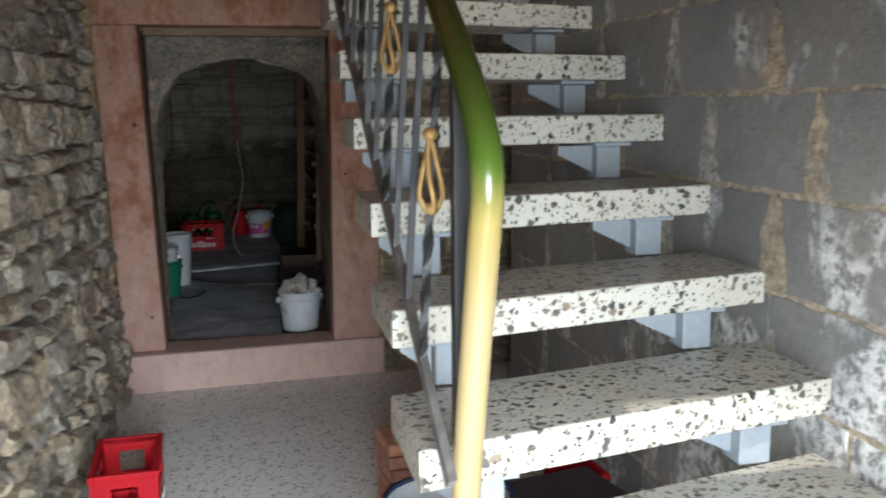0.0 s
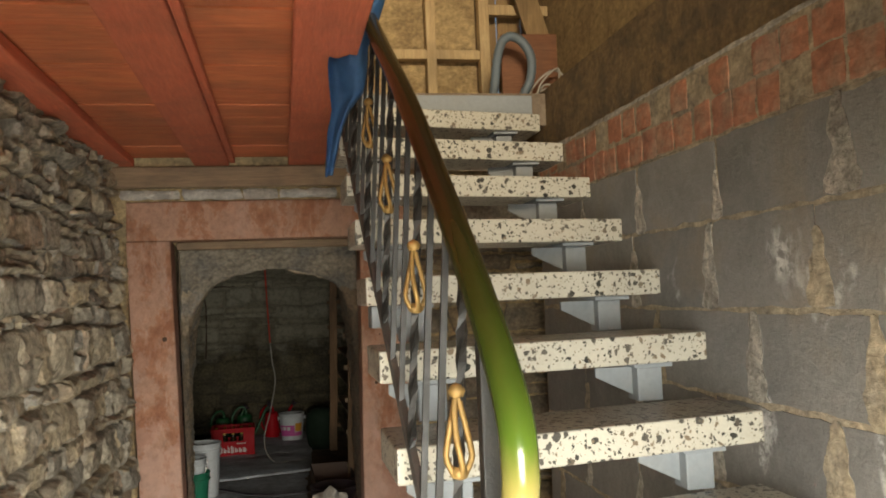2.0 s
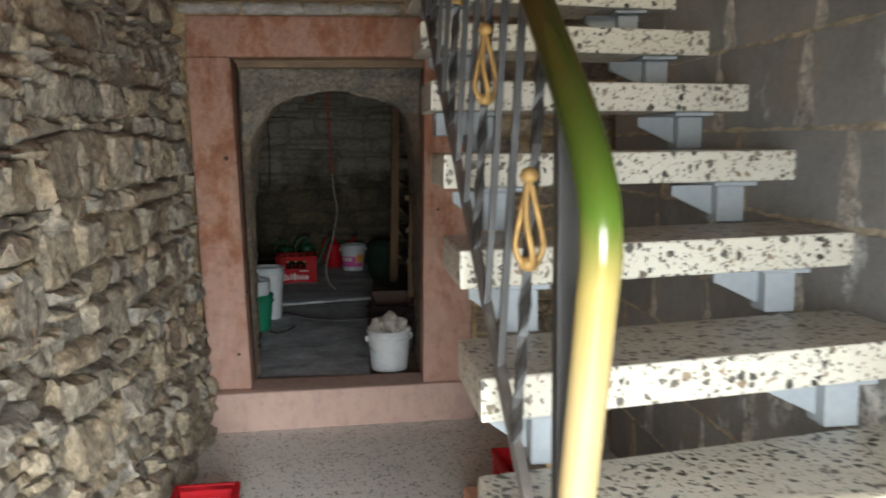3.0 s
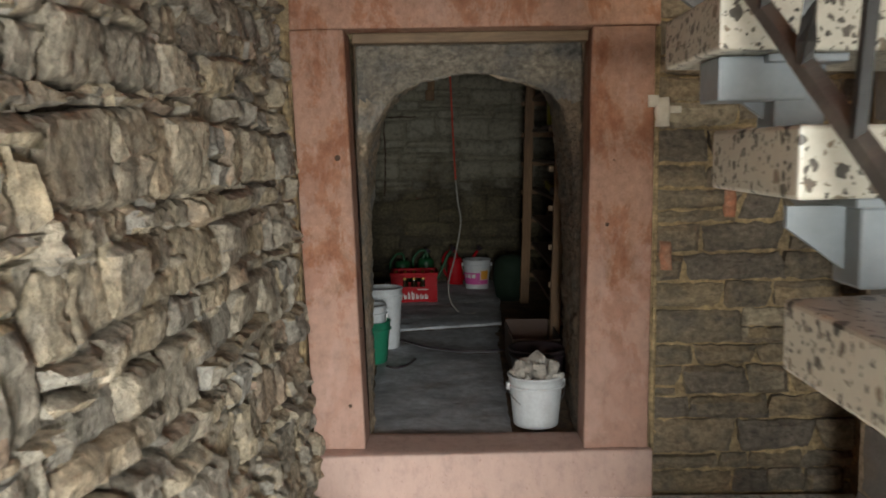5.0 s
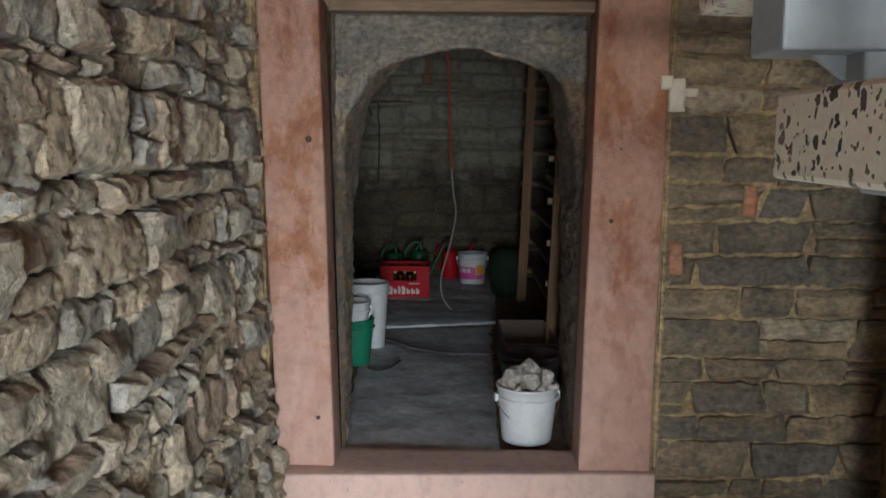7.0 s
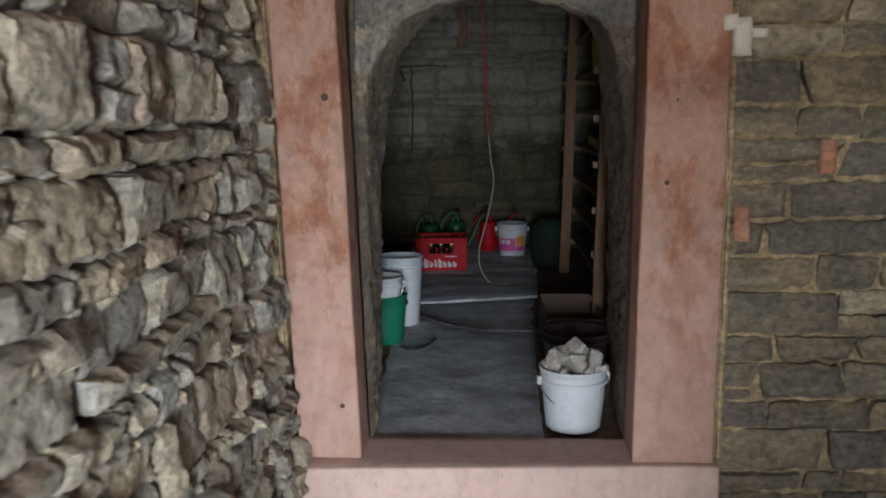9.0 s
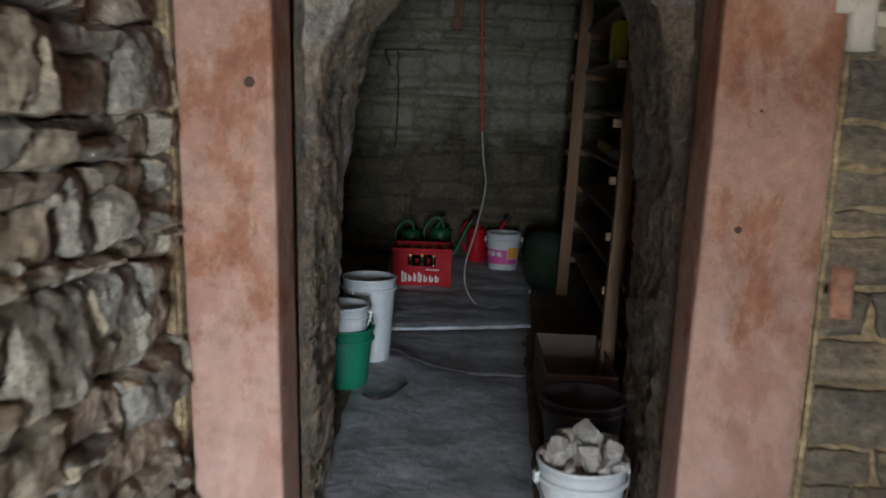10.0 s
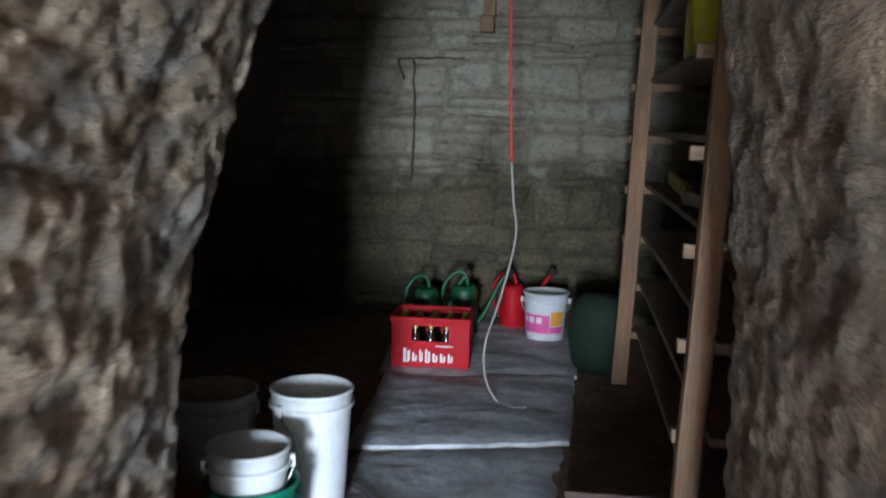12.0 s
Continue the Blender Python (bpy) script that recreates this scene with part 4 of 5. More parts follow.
def bucket(at, mat, label, r=0.13, h=0.27, handle=0.0, turn=0.0, name="bucket", group=""):
    c = thing(name, at, label, "bucket", group, turn)
    rb = r * 0.82
    prof = [(0, 0.004), (rb - 0.006, 0.004), (rb, 0.010)] + [(rb + (r - rb) * k / 6, 0.01 + (h - 0.02) * k / 6) for k in range(1, 7)]
    prof += [(r + 0.005, h - 0.008), (r + 0.005, h), (r - 0.003, h)] + [(r - 0.004 - (r - rb) * k / 6, h - (h - 0.014) * k / 6) for k in range(7)] + [(0, 0.014)]
    part("body", lathe(prof, 40), mat, c, "", True)
    part("rim", lathe([(r + 0.001, h - 0.058), (r + 0.007, h - 0.056), (r + 0.007, h - 0.046), (r + 0.001, h - 0.044)], 40), mat, c, "", True)
    drop = radians(handle)
    pp = []
    for k in range(15):
        a = math.pi * k / 14
        x, d = (r + 0.012) * math.cos(a), (r + 0.02) * math.sin(a)
        pp.append((x, -(r + 0.012) * math.sin(a) * math.cos(drop) * 1.02, h - 0.05 - d * math.sin(drop) * 0.9))
    part("wire_handle", tube(pp, 0.0028, 6), WIRE, c, "thin wire handle")
    for s in (-1, 1):
        part("lug", boxes((s * (r + 0.008) - 0.008, s * (r + 0.008) + 0.008, -0.012, 0.012, h - 0.068, h - 0.034), bevel=0.003), mat, c)
    return c


def rock(bm, at, size, seed):
    rng = random.Random(seed)
    sc = Vector((rng.uniform(0.9, 1.3), rng.uniform(0.7, 1.1), rng.uniform(0.5, 0.85))) * size
    turn = Euler((rng.uniform(0, 3), rng.uniform(0, 3), rng.uniform(0, 3))).to_matrix()
    for _ in range(15):
        p = Vector((rng.uniform(-1, 1), rng.uniform(-1, 1), rng.uniform(-1, 1))).normalized() * rng.uniform(0.85, 1.1)
        bm.verts.new(turn @ Vector((p.x * sc.x, p.y * sc.y, p.z * sc.z)) + Vector(at))
    hull = bmesh.ops.convex_hull(bm, input=bm.verts[:])
    bmesh.ops.delete(bm, geom=[v for v in hull["geom_interior"] if isinstance(v, bmesh.types.BMVert)], context="VERTS")
    bmesh.ops.bevel(bm, geom=bm.edges[:], offset=size * 0.05, segments=1, affect="EDGES", profile=0.5)


FL = 0.185
bk = bucket((0.788, 0.43, FL), WHITEPLASTIC, "white plastic bucket heaped with broken plaster rubble", 0.131, 0.25, 52, 14)
rng = random.Random(8)
for i, (x, y, z, s) in enumerate(((-0.075, -0.03, 0.272, 0.058), (0.005, -0.055, 0.262, 0.052), (0.078, -0.03, 0.275, 0.05), (0.02, 0.03, 0.305, 0.062), (-0.035, 0.06, 0.275, 0.055), (0.075, 0.055, 0.268, 0.05), (-0.01, -0.01, 0.262, 0.055), (0.05, -0.085, 0.252, 0.033), (-0.05, -0.09, 0.252, 0.03), (-0.1, 0.02, 0.258, 0.03), (0.1, -0.07, 0.25, 0.03), (0.0, 0.09, 0.26, 0.04))):
    bm = bmesh.new()
    rock(bm, (0, 0, 0), s, 60 + i)
    r_ = tagged(mesh_ob("rubble_lump", bm, RUBBLE), "pale broken lump of plaster in the bucket", "rubble", "rubble in the bucket")
    r_.location = (0.788 + x, 0.43 + y, FL + z)
part("fill", lathe([(0, 0.225), (0.122, 0.222), (0.12, 0.2), (0, 0.2)], 20), RUBBLE, bk, "plaster rubble")

b = thing("mortar_tub", (0.845, 0.98, 0.186), "black round mortar tub with dirty rim", "tub")
part("body", lathe([(0, 0.004), (0.115, 0.004), (0.122, 0.012), (0.146, 0.24), (0.156, 0.243), (0.156, 0.252), (0.14, 0.25), (0.116, 0.02), (0, 0.014)], 40), BLACKPLASTIC, b, "", True)
part("rim", lathe([(0.146, 0.205), (0.152, 0.207), (0.153, 0.22), (0.147, 0.222)], 40), BLACKPLASTIC, b, "", True)


def carton(at, turn, sx, sy, h):
    c = thing("cardboard_box", at, "open brown cardboard box on the cellar floor", "box", turn=turn)
    t, x, y = 0.006, sx / 2, sy / 2
    part("base", boxes((-x, x, -y, y, 0, t)), CARDBOARD, c)
    for s in (-1, 1):
        ya, yb = sorted((s * y, s * (y - t)))
        part("side", boxes((-x, x, ya, yb, t, h), bevel=0.001), CARDBOARD, c)
        xa, xb = sorted((s * x, s * (x - t)))
        part("side", boxes((xa, xb, -y + t, y - t, t, h), bevel=0.001), CARDBOARD, c)
    return c


carton((0.868, 1.60, 0.186), 1, 0.285, 0.62, 0.225)

bucket((-0.085, 2.15, 0.174), WHITEPLASTIC, "tall white plastic bucket with wire handle, empty and dirty", 0.13, 0.415, 70, 60)
bucket((-0.135, 1.74, 0.174), GREENPLASTIC, "green plastic bucket holding a white one", 0.128, 0.27, 75, 40)
bucket((-0.142, 1.735, 0.275), WHITEPLASTIC, "dirty white bucket nested in a green bucket", 0.112, 0.27, 88, 20)
bucket((-0.40, 2.10, 0.174), plain("grey_plastic", (0.40, 0.385, 0.36), 0.5), "grey plastic bucket in the dark corner", 0.14, 0.40, 80, 0)
b = bucket((-0.33, 1.62, 0.174), REDPLASTIC, "red plastic bucket beside the green one", 0.12, 0.23, 80, 0)

crate((0.037, 3.95, 0.175), 2.5, "red plastic crate of gold-foiled brown bottles", True)


def watering_can(at, turn, mat, label, s=1.0):
    c = thing("watering_can", at, label, "watering can", turn=turn)
    part("body", lathe([(0, 0.002), (0.075 * s, 0.002), (0.08 * s, 0.012), (0.072 * s, 0.24 * s), (0.06 * s, 0.27 * s), (0.045 * s, 0.275 * s), (0.045 * s, 0.262 * s), (0, 0.25 * s)], 28), mat, c, "", True)
    part("spout", tube(smooth_path([(0.07 * s, 0, 0.05 * s), (0.12 * s, 0, 0.13 * s), (0.19 * s, 0, 0.28 * s), (0.23 * s, 0, 0.34 * s)]), 0.013 * s, 10), mat, c, "", True)
    bm = tube([(0.225 * s, 0, 0.332 * s), (0.252 * s, 0, 0.37 * s)], [0.014 * s, 0.034 * s], 14)
    part("rose", bm, BLACKPLASTIC, c, "dark sprinkler rose")
    part("handle", tube(smooth_path([(0.02 * s, 0, 0.27 * s), (0.0, 0, 0.335 * s), (-0.06 * s, 0, 0.335 * s), (-0.115 * s, 0, 0.26 * s), (-0.11 * s, 0, 0.15 * s), (-0.072 * s, 0, 0.08 * s)]), 0.011 * s, 10), mat, c, "", True)


watering_can((0.395, 4.85, FL), 5, REDPLASTIC, "red plastic watering can against the cellar wall")
watering_can((-0.10, 4.55, FL), 20, CANGREEN, "green plastic watering can behind the crate", 1.02)
watering_can((0.12, 4.62, FL), 8, CANGREEN, "green plastic watering can with a dark rose", 1.08)

b = bucket((0.605, 4.6, FL), WHITEPLASTIC, "white paint pail with a pink and orange print", 0.13, 0.285, 75, 0, "paint_pail")
for mat, a0, a1, z0, z1 in ((PINK, 190, 283, 0.055, 0.165), (ORANGE, 286, 325, 0.10, 0.185), (PINK, 284, 330, 0.055, 0.095), (WHITEPRINT, 222, 240, 0.115, 0.15), (WHITEPRINT, 246, 262, 0.115, 0.15), (WHITEPRINT, 205, 216, 0.115, 0.15)):
    bm, last = bmesh.new(), None
    for k in range(13):
        a = radians(a0 + (a1 - a0) * k / 12)
        pr = [bm.verts.new(((0.1075 + 0.0235 * z / 0.285 + (0.0022 if mat is not WHITEPRINT else 0.003)) * math.cos(a), (0.1075 + 0.0235 * z / 0.285 + (0.0022 if mat is not WHITEPRINT else 0.003)) * math.sin(a), z)) for z in (z0, z1)]
        if last:
            bm.faces.new((last[0], pr[0], pr[1], last[1]))
        last = pr
    part("print", bm, mat, b)

b = thing("garden_sack", (0.90, 4.05, 0.174), "dark green garden sack standing on the cellar floor", "sack")
bm = lathe([(0, 0.0), (0.12, 0.0), (0.155, 0.05), (0.165, 0.2), (0.14, 0.34), (0.09, 0.39), (0.0, 0.40)], 26)
for v in bm.verts:
    v.co += Vector((noise.noise(v.co * 9), noise.noise(v.co * 9 + Vector((5, 0, 0))), 0.5 * noise.noise(v.co * 9 + Vector((0, 5, 0))))) * 0.025 * (1 if v.co.z > 0.02 else 0)
part("body", bm, OLIVE, b, "", True)

# shelf of old timber along the east side
shelf = thing("timber_shelf", (1.28, 2.7, FL), "old brown timber shelf with rough boards", "shelf")


def sl(ob):
    for v in ob.data.vertices:
        v.co -= shelf.location
    return ob


for x, y, w in ((1.012, 1.66, 0.062), (0.985, 3.75, 0.075), (1.42, 1.66, 0.06), (1.42, 3.75, 0.06)):
    bm = boxes((x, x + w, y, y + 0.055, FL, 2.30), bevel=0.006)
    bmesh.ops.subdivide_edges(bm, edges=[e for e in bm.edges if abs(e.verts[0].co.z - e.verts[1].co.z) > 1], cuts=8)
    for v in bm.verts:
        v.co.x += 0.035 * (v.co.z - 1.2) / 1.2 * (1 if x < 1.2 else 0) + 0.006 * noise.noise(Vector((0, y, v.co.z * 2)))
    sl(part("post", bm, OLDWOOD, shelf))
for z in (0.44, 0.68, 0.915, 1.155, 1.396, 1.64, 1.90):
    for y in (1.717, 3.807):
        sl(part("bearer", boxes((0.985 if y < 2 else 0.972, 1.49, y, y + 0.03, z - 0.036, z), bevel=0.004), OLDBEAM if y < 2 else OLDWOOD, shelf))
    sl(part("board", boxes((1.06, 1.25, 1.60, 3.86, z + 0.002, z + 0.024), bevel=0.004), SHELFWOOD, shelf))
    sl(part("board", boxes((1.262, 1.47, 1.60, 3.86, z + 0.002, z + 0.024), bevel=0.004), SHELFWOOD, shelf))
b = thing("spirit_level", (1.15, 3.22, 1.1795), "long yellow tool lying on the shelf", "tool", turn=-3)
part("bar", boxes((-0.014, 0.014, -0.50, 0.50, 0, 0.055), bevel=0.004), YELLOW, b)
b = thing("yellow_canister", (1.14, 2.70, 1.6645), "yellow plastic canister on the timber shelf", "canister")
part("body", boxes((-0.06, 0.06, -0.08, 0.08, 0, 0.22), bevel=0.02), YELLOW, b, "", True)
part("cap", lathe([(0.02, 0.22), (0.022, 0.222), (0.022, 0.245), (0, 0.247)], 14), BLACKPLASTIC, b)
b = thing("metal_tool", (1.13, 2.40, 1.1795), "grey metal tool lying on the shelf", "tool", turn=8)
part("blade", boxes((-0.03, 0.03, -0.16, 0.16, 0, 0.05), bevel=0.01), WIRE, b)

# hanging cord: red above, pale below, trailing on the floor
b = thing("hanging_cord", (0.40, 3.99, 2.42), "cord hanging from the ceiling, red above and pale below", "cord")
def hang(pts):
    return smooth_path([Vector(p) - Vector((0.40, 3.99, 2.42)) for p in pts], 8)
part("red_length", tube(hang([(0.36, 3.99, 2.418), (0.378, 3.99, 2.05), (0.395, 3.99, 1.6), (0.412, 3.99, 1.245)]), 0.0075, 8), REDCORD, b, "red sleeved cord", True)
part("pale_length", tube(hang([(0.412, 3.99, 1.245), (0.43, 3.97, 1.05), (0.452, 3.90, 0.87), (0.40, 3.75, 0.60), (0.345, 3.58, 0.40), (0.36, 3.45, 0.27), (0.43, 3.32, 0.198), (0.50, 3.25, 0.196), (0.56, 3.27, 0.196)]), 0.006, 8), GREYCORD, b, "pale bare cord", True)
b = thing("wall_bracket", (0.18, 5.06, 1.99), "old dark wooden bracket on the cellar wall", "bracket")
part("arm", boxes((-0.035, 0.035, -0.05, 0.05, 0.10, 0.36), bevel=0.006), OLDWOOD, b)
part("block", boxes((-0.055, 0.03, -0.07, 0.05, 0.0, 0.098), bevel=0.008), OLDWOOD, b)
# black tube added along the flagstone joint as its dark shade line
b = thing("black_hose", (0.30, 2.2, FL), "thin black line added along the shaded joint between cellar flagstones", "hose")
part("line", tube(smooth_path([Vector(p) - Vector((0.30, 2.2, FL)) for p in ((-0.14, 2.42, 0.187), (0.03, 2.30, 0.190), (0.13, 2.17, 0.192), (0.24, 2.055, 0.193), (0.455, 1.947, 0.193), (0.69, 1.965, 0.193), (0.80, 2.02, 0.183))], 8), 0.006, 8), BLACKPLASTIC, b, "", True)
b = thing("cable_end", (0.0, 1.7, FL), "short black cable lying beside the buckets", "cable")
part("line", tube(smooth_path([Vector(p) - Vector((0.0, 1.7, FL)) for p in ((-0.02, 1.55, 0.197), (0.04, 1.50, 0.197), (0.10, 1.56, 0.197), (0.15, 1.72, 0.197))], 8), 0.007, 8), BLACKPLASTIC, b, "", True)

# ---- at the head of the stairs ----
b = thing("timber_partition", (1.4, 0.35, 2.64), "open partition of raw pine studs and boards", "partition")


def tp(ob):
    for v in ob.data.vertices:
        v.co -= b.location
    return ob


tp(part("panel", boxes((0.30, 1.80, 0.46, 0.50, 2.64, 4.39), bevel=0.004), TANCLAY, b, "tan clay infill"))
x = 1.81
rng = random.Random(12)
while x < 2.24:
    w = rng.uniform(0.12, 0.18)
    tp(part("board", boxes((x, min(x + w - 0.008, 2.245), 0.50 + rng.uniform(0, 0.012), 0.53, 2.665, 4.39), bevel=0.003), BOARDS, b, "dark brown board"))
    x += w
for x0, x1 in ((1.03, 1.09), (1.46, 1.52), (1.795, 1.86)):
    tp(part("stud", boxes((x0, x1, 0.32, 0.40, 2.662 if x0 > 1.7 else 2.64, 4.39), bevel=0.005), RAWWOOD, b))
tp(part("rail", boxes((0.30, 1.794, 0.325, 0.395, 3.10, 3.16), bevel=0.005), RAWWOOD, b))
for z in (3.385, 3.60):
    tp(part("rail", boxes((1.862, 2.245, 0.33, 0.39, z, z + 0.065), bevel=0.005), RAWWOOD, b))
bm = boxes((-0.07, 0.07, 0.22, 0.25, -0.55, 0.55), bevel=0.004)
bmesh.ops.rotate(bm, verts=bm.verts[:], matrix=Euler((0, -0.28, 0)).to_matrix())
bmesh.ops.translate(bm, verts=bm.verts[:], vec=(2.12, 0.0, 3.30))
tp(part("brace", bm, BOARDS, b, "slanting brown plank"))
b = thing("orange_panel", (2.06, 0.05, 2.662), "rough orange-brown board standing by the wall", "board", turn=-4)
part("board", boxes((-0.20, 0.14, 0, 0.03, 0, 0.52), bevel=0.006), RUSTBOARD, b)
b = thing("hose_coil", (1.93, -0.20, 2.662), "coil of blue-grey corrugated hose on the upper floor", "hose")
pp = smooth_path([(-0.20, 0.06, 0.026), (-0.185, 0.0, 0.14), (-0.163, 0.0, 0.30), (-0.13, 0.0, 0.395), (-0.076, 0.0, 0.425), (-0.01, 0.0, 0.39), (0.034, 0.0, 0.30), (0.022, 0.0, 0.18), (-0.02, 0.0, 0.09), (-0.03, -0.06, 0.03)], 8)
part("loop", tube(pp, [0.024 + 0.003 * (k % 2) for k in range(len(pp))], 10), HOSE, b, "", True)
b = thing("cable_tangle", (2.10, -0.12, 2.662), "tangle of thin pale cables on the upper floor", "cables")
rng = random.Random(14)
for k in range(4):
    w, h, d = rng.uniform(0.07, 0.17), rng.uniform(0.15, 0.32), 0.03 * k
    part("cable", tube(smooth_path([(-w, d, 0.007), (-w * rng.uniform(0.6, 1.0), d, h * 0.6), (rng.uniform(-0.05, 0.05), d, h), (w * rng.uniform(0.6, 1.0), d + 0.02, h * rng.uniform(0.5, 0.9)), (w * 1.1, d, 0.007)], 6), 0.006, 6), GREYCORD, b, "", True)

# blue sheet that hangs over the edge of the upper floor
b = thing("blue_tarpaulin", (0.77, -2.2, 2.03), "crumpled blue plastic sheet hanging from the ceiling edge", "sheet")
bm, rows = bmesh.new(), []
NR = 24
for j in range(NR + 1):
    z = 2.03 + 0.62 * j / NR
    left = np.interp(z, (2.03, 2.17, 2.23, 2.29, 2.385, 2.44, 2.475, 2.59, 2.65), (0.688, 0.700, 0.716, 0.712, 0.706, 0.735, 0.789, 0.825, 0.84))
    right = np.interp(z, (2.03, 2.17, 2.23, 2.29, 2.385, 2.44, 2.475, 2.59, 2.65), (0.712, 0.745, 0.768, 0.816, 0.832, 0.836, 0.858, 0.896, 0.905))
    row = []
    for i in range(13):
        s = i / 12
        fold = math.sin(s * 7 + 3 * noise.noise(Vector((s, z * 5, 7)))) * 0.02 + 0.03 * noise.noise(Vector((s * 3, z * 9, 2))) + 0.012 * noise.noise(Vector((s * 7, z * 25, 2)))
        row.append(bm.verts.new((left + (right - left) * s - 0.77, fold + 0.10 * max(0, z - 2.42), z - 2.03)))
    rows.append(row)
for a_, b_ in zip(rows, rows[1:]):
    for i in range(12):
        bm.faces.new((a_[i], a_[i + 1], b_[i + 1], b_[i]))
bmesh.ops.solidify(bm, geom=bm.faces[:], thickness=0.003)
part("sheet", bm, BLUECLOTH, b, "", True)

# ---- pieces of walls and floors ----
# rubble of the west wall
def west(u, v, w):
    return (-0.235 - 0.052 * v + w + 0.02 * noise.noise(Vector((u * 1.2, v * 1.2, 3))), u, v)


near_quads = stone_quads(-2.25, 0.0, 0.0, 2.44, (0.045, 0.205), (0.06, 0.33), 0.055, 0.008, 3, 0.42)
lay_stones("stone", near_quads, west, STONE, wall_west, (0.014, 0.076), 0.016, lambda q: q[0][0] > -2.05, 0.014, 3, 17, 0.02, 12, smooth=False, joined=13)
# small stones wedged into the gaps between the large ones
rng, chinks = random.Random(77), []
for q in near_quads:
    for cu, cv in (q[2], q[1]):
        if rng.random() < 0.36 and -2.2 < cu < -0.05 and 0.05 < cv < 2.38:
            w, h = rng.uniform(0.014, 0.040), rng.uniform(0.010, 0.020)
            t_ = [rng.uniform(-0.35, 0.35) * h for _ in range(4)]
            chinks.append(((cu - w, cv - h + t_[0]), (cu + w, cv - h + t_[1]), (cu + w * rng.uniform(0.5, 1), cv + h + t_[2]), (cu - w * rng.uniform(0.5, 1), cv + h + t_[3])))
lay_stones("chink_stone", chinks, west, STONE, wall_west, (0.024, 0.045), 0.008, lambda q: False, 0.012, 78, 6, 0.10, 6, smooth=False, joined=6)
lay_stones("stone", stone_quads(-3.8, -2.25, 0.0, 2.44, (0.05, 0.15), (0.06, 0.26), 0.055, 0.009, 6, 0.35), west, STONE, wall_west, (0.018, 0.068), 0.023, lambda q: False, 0.022, 6, 7, 0.02, 12, smooth=False, joined=10)
lay_stones("stone", stone_quads(-5.36, -3.8, 0.0, 2.44, (0.07, 0.17), (0.10, 0.32), 0.035, 0.012, 4, 0.15), west, STONE, wall_west, (0.02, 0.07), 0.012, lambda q: False, 0.06, 4)

# squared stones of the north wall beside the door
nq = stone_quads(1.25, 2.14, 0.0, 2.2, (0.075, 0.155), (0.13, 0.40), 0.022, 0.016, 9, 0.12)
lay_stones("stone", nq, lambda u, v, w: (u, 0.048 - w, v), COURSED, wall_north, (0.026, 0.052), 0.008, lambda q: True, 0.022, 9, 14, 0.02, 16, 0.3, smooth=False)
bm, last = bmesh.new(), None
for j in range(111):
    row = []
    for i in range(46):
        u, v = 1.25 + 0.89 * i / 45, 0.01 + 2.19 * j / 110
        row.append(bm.verts.new((u, 0.050 - 0.038 * noise.noise(Vector((u * 5, 2, v * 9))) - 0.014 * noise.noise(Vector((u * 19, 2, v * 24))), v)))
    if last:
        for i in range(45):
            bm.faces.new((last[i], last[i + 1], row[i + 1], row[i]))
    last = row
part("mortar_bed", bm, MORTAR, wall_north, "smeared yellowish mortar", True)
for x, z, w, h, m in ((1.296, 1.048, 0.045, 0.12, BRICK), (1.56, 1.262, 0.045, 0.11, BRICK), (1.274, 1.645, 0.055, 0.12, PLUG), (1.235, 1.69, 0.045, 0.05, PLUG), (1.325, 1.655, 0.05, 0.03, PLUG)):
    vs, fs = stone_verts(((x - w / 2, z - h / 2), (x + w / 2, z - h / 2), (x + w / 2, z + h / 2), (x - w / 2, z + h / 2)), 0.006, 4, 4, int(x * 1000), 0.003)
    me = bpy.data.meshes.new("brick" if m is BRICK else "filler_patch")
    me.from_pydata([(u, -0.006 - ww, v) for u, v, ww in vs], [], fs)
    me.shade_smooth()
    me.materials.append(m)
    new(me.name, me).parent = wall_north

# limewashed courses of the cellar's end wall
def end_wall(u, v, w):
    return (u, 5.125 - w - 0.012 * noise.noise(Vector((u * 1.6, v * 1.6, 4))), v)


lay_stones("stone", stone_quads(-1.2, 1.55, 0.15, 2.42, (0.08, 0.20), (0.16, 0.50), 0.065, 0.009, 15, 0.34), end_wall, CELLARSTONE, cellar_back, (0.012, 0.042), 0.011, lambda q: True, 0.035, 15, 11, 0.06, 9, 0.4)

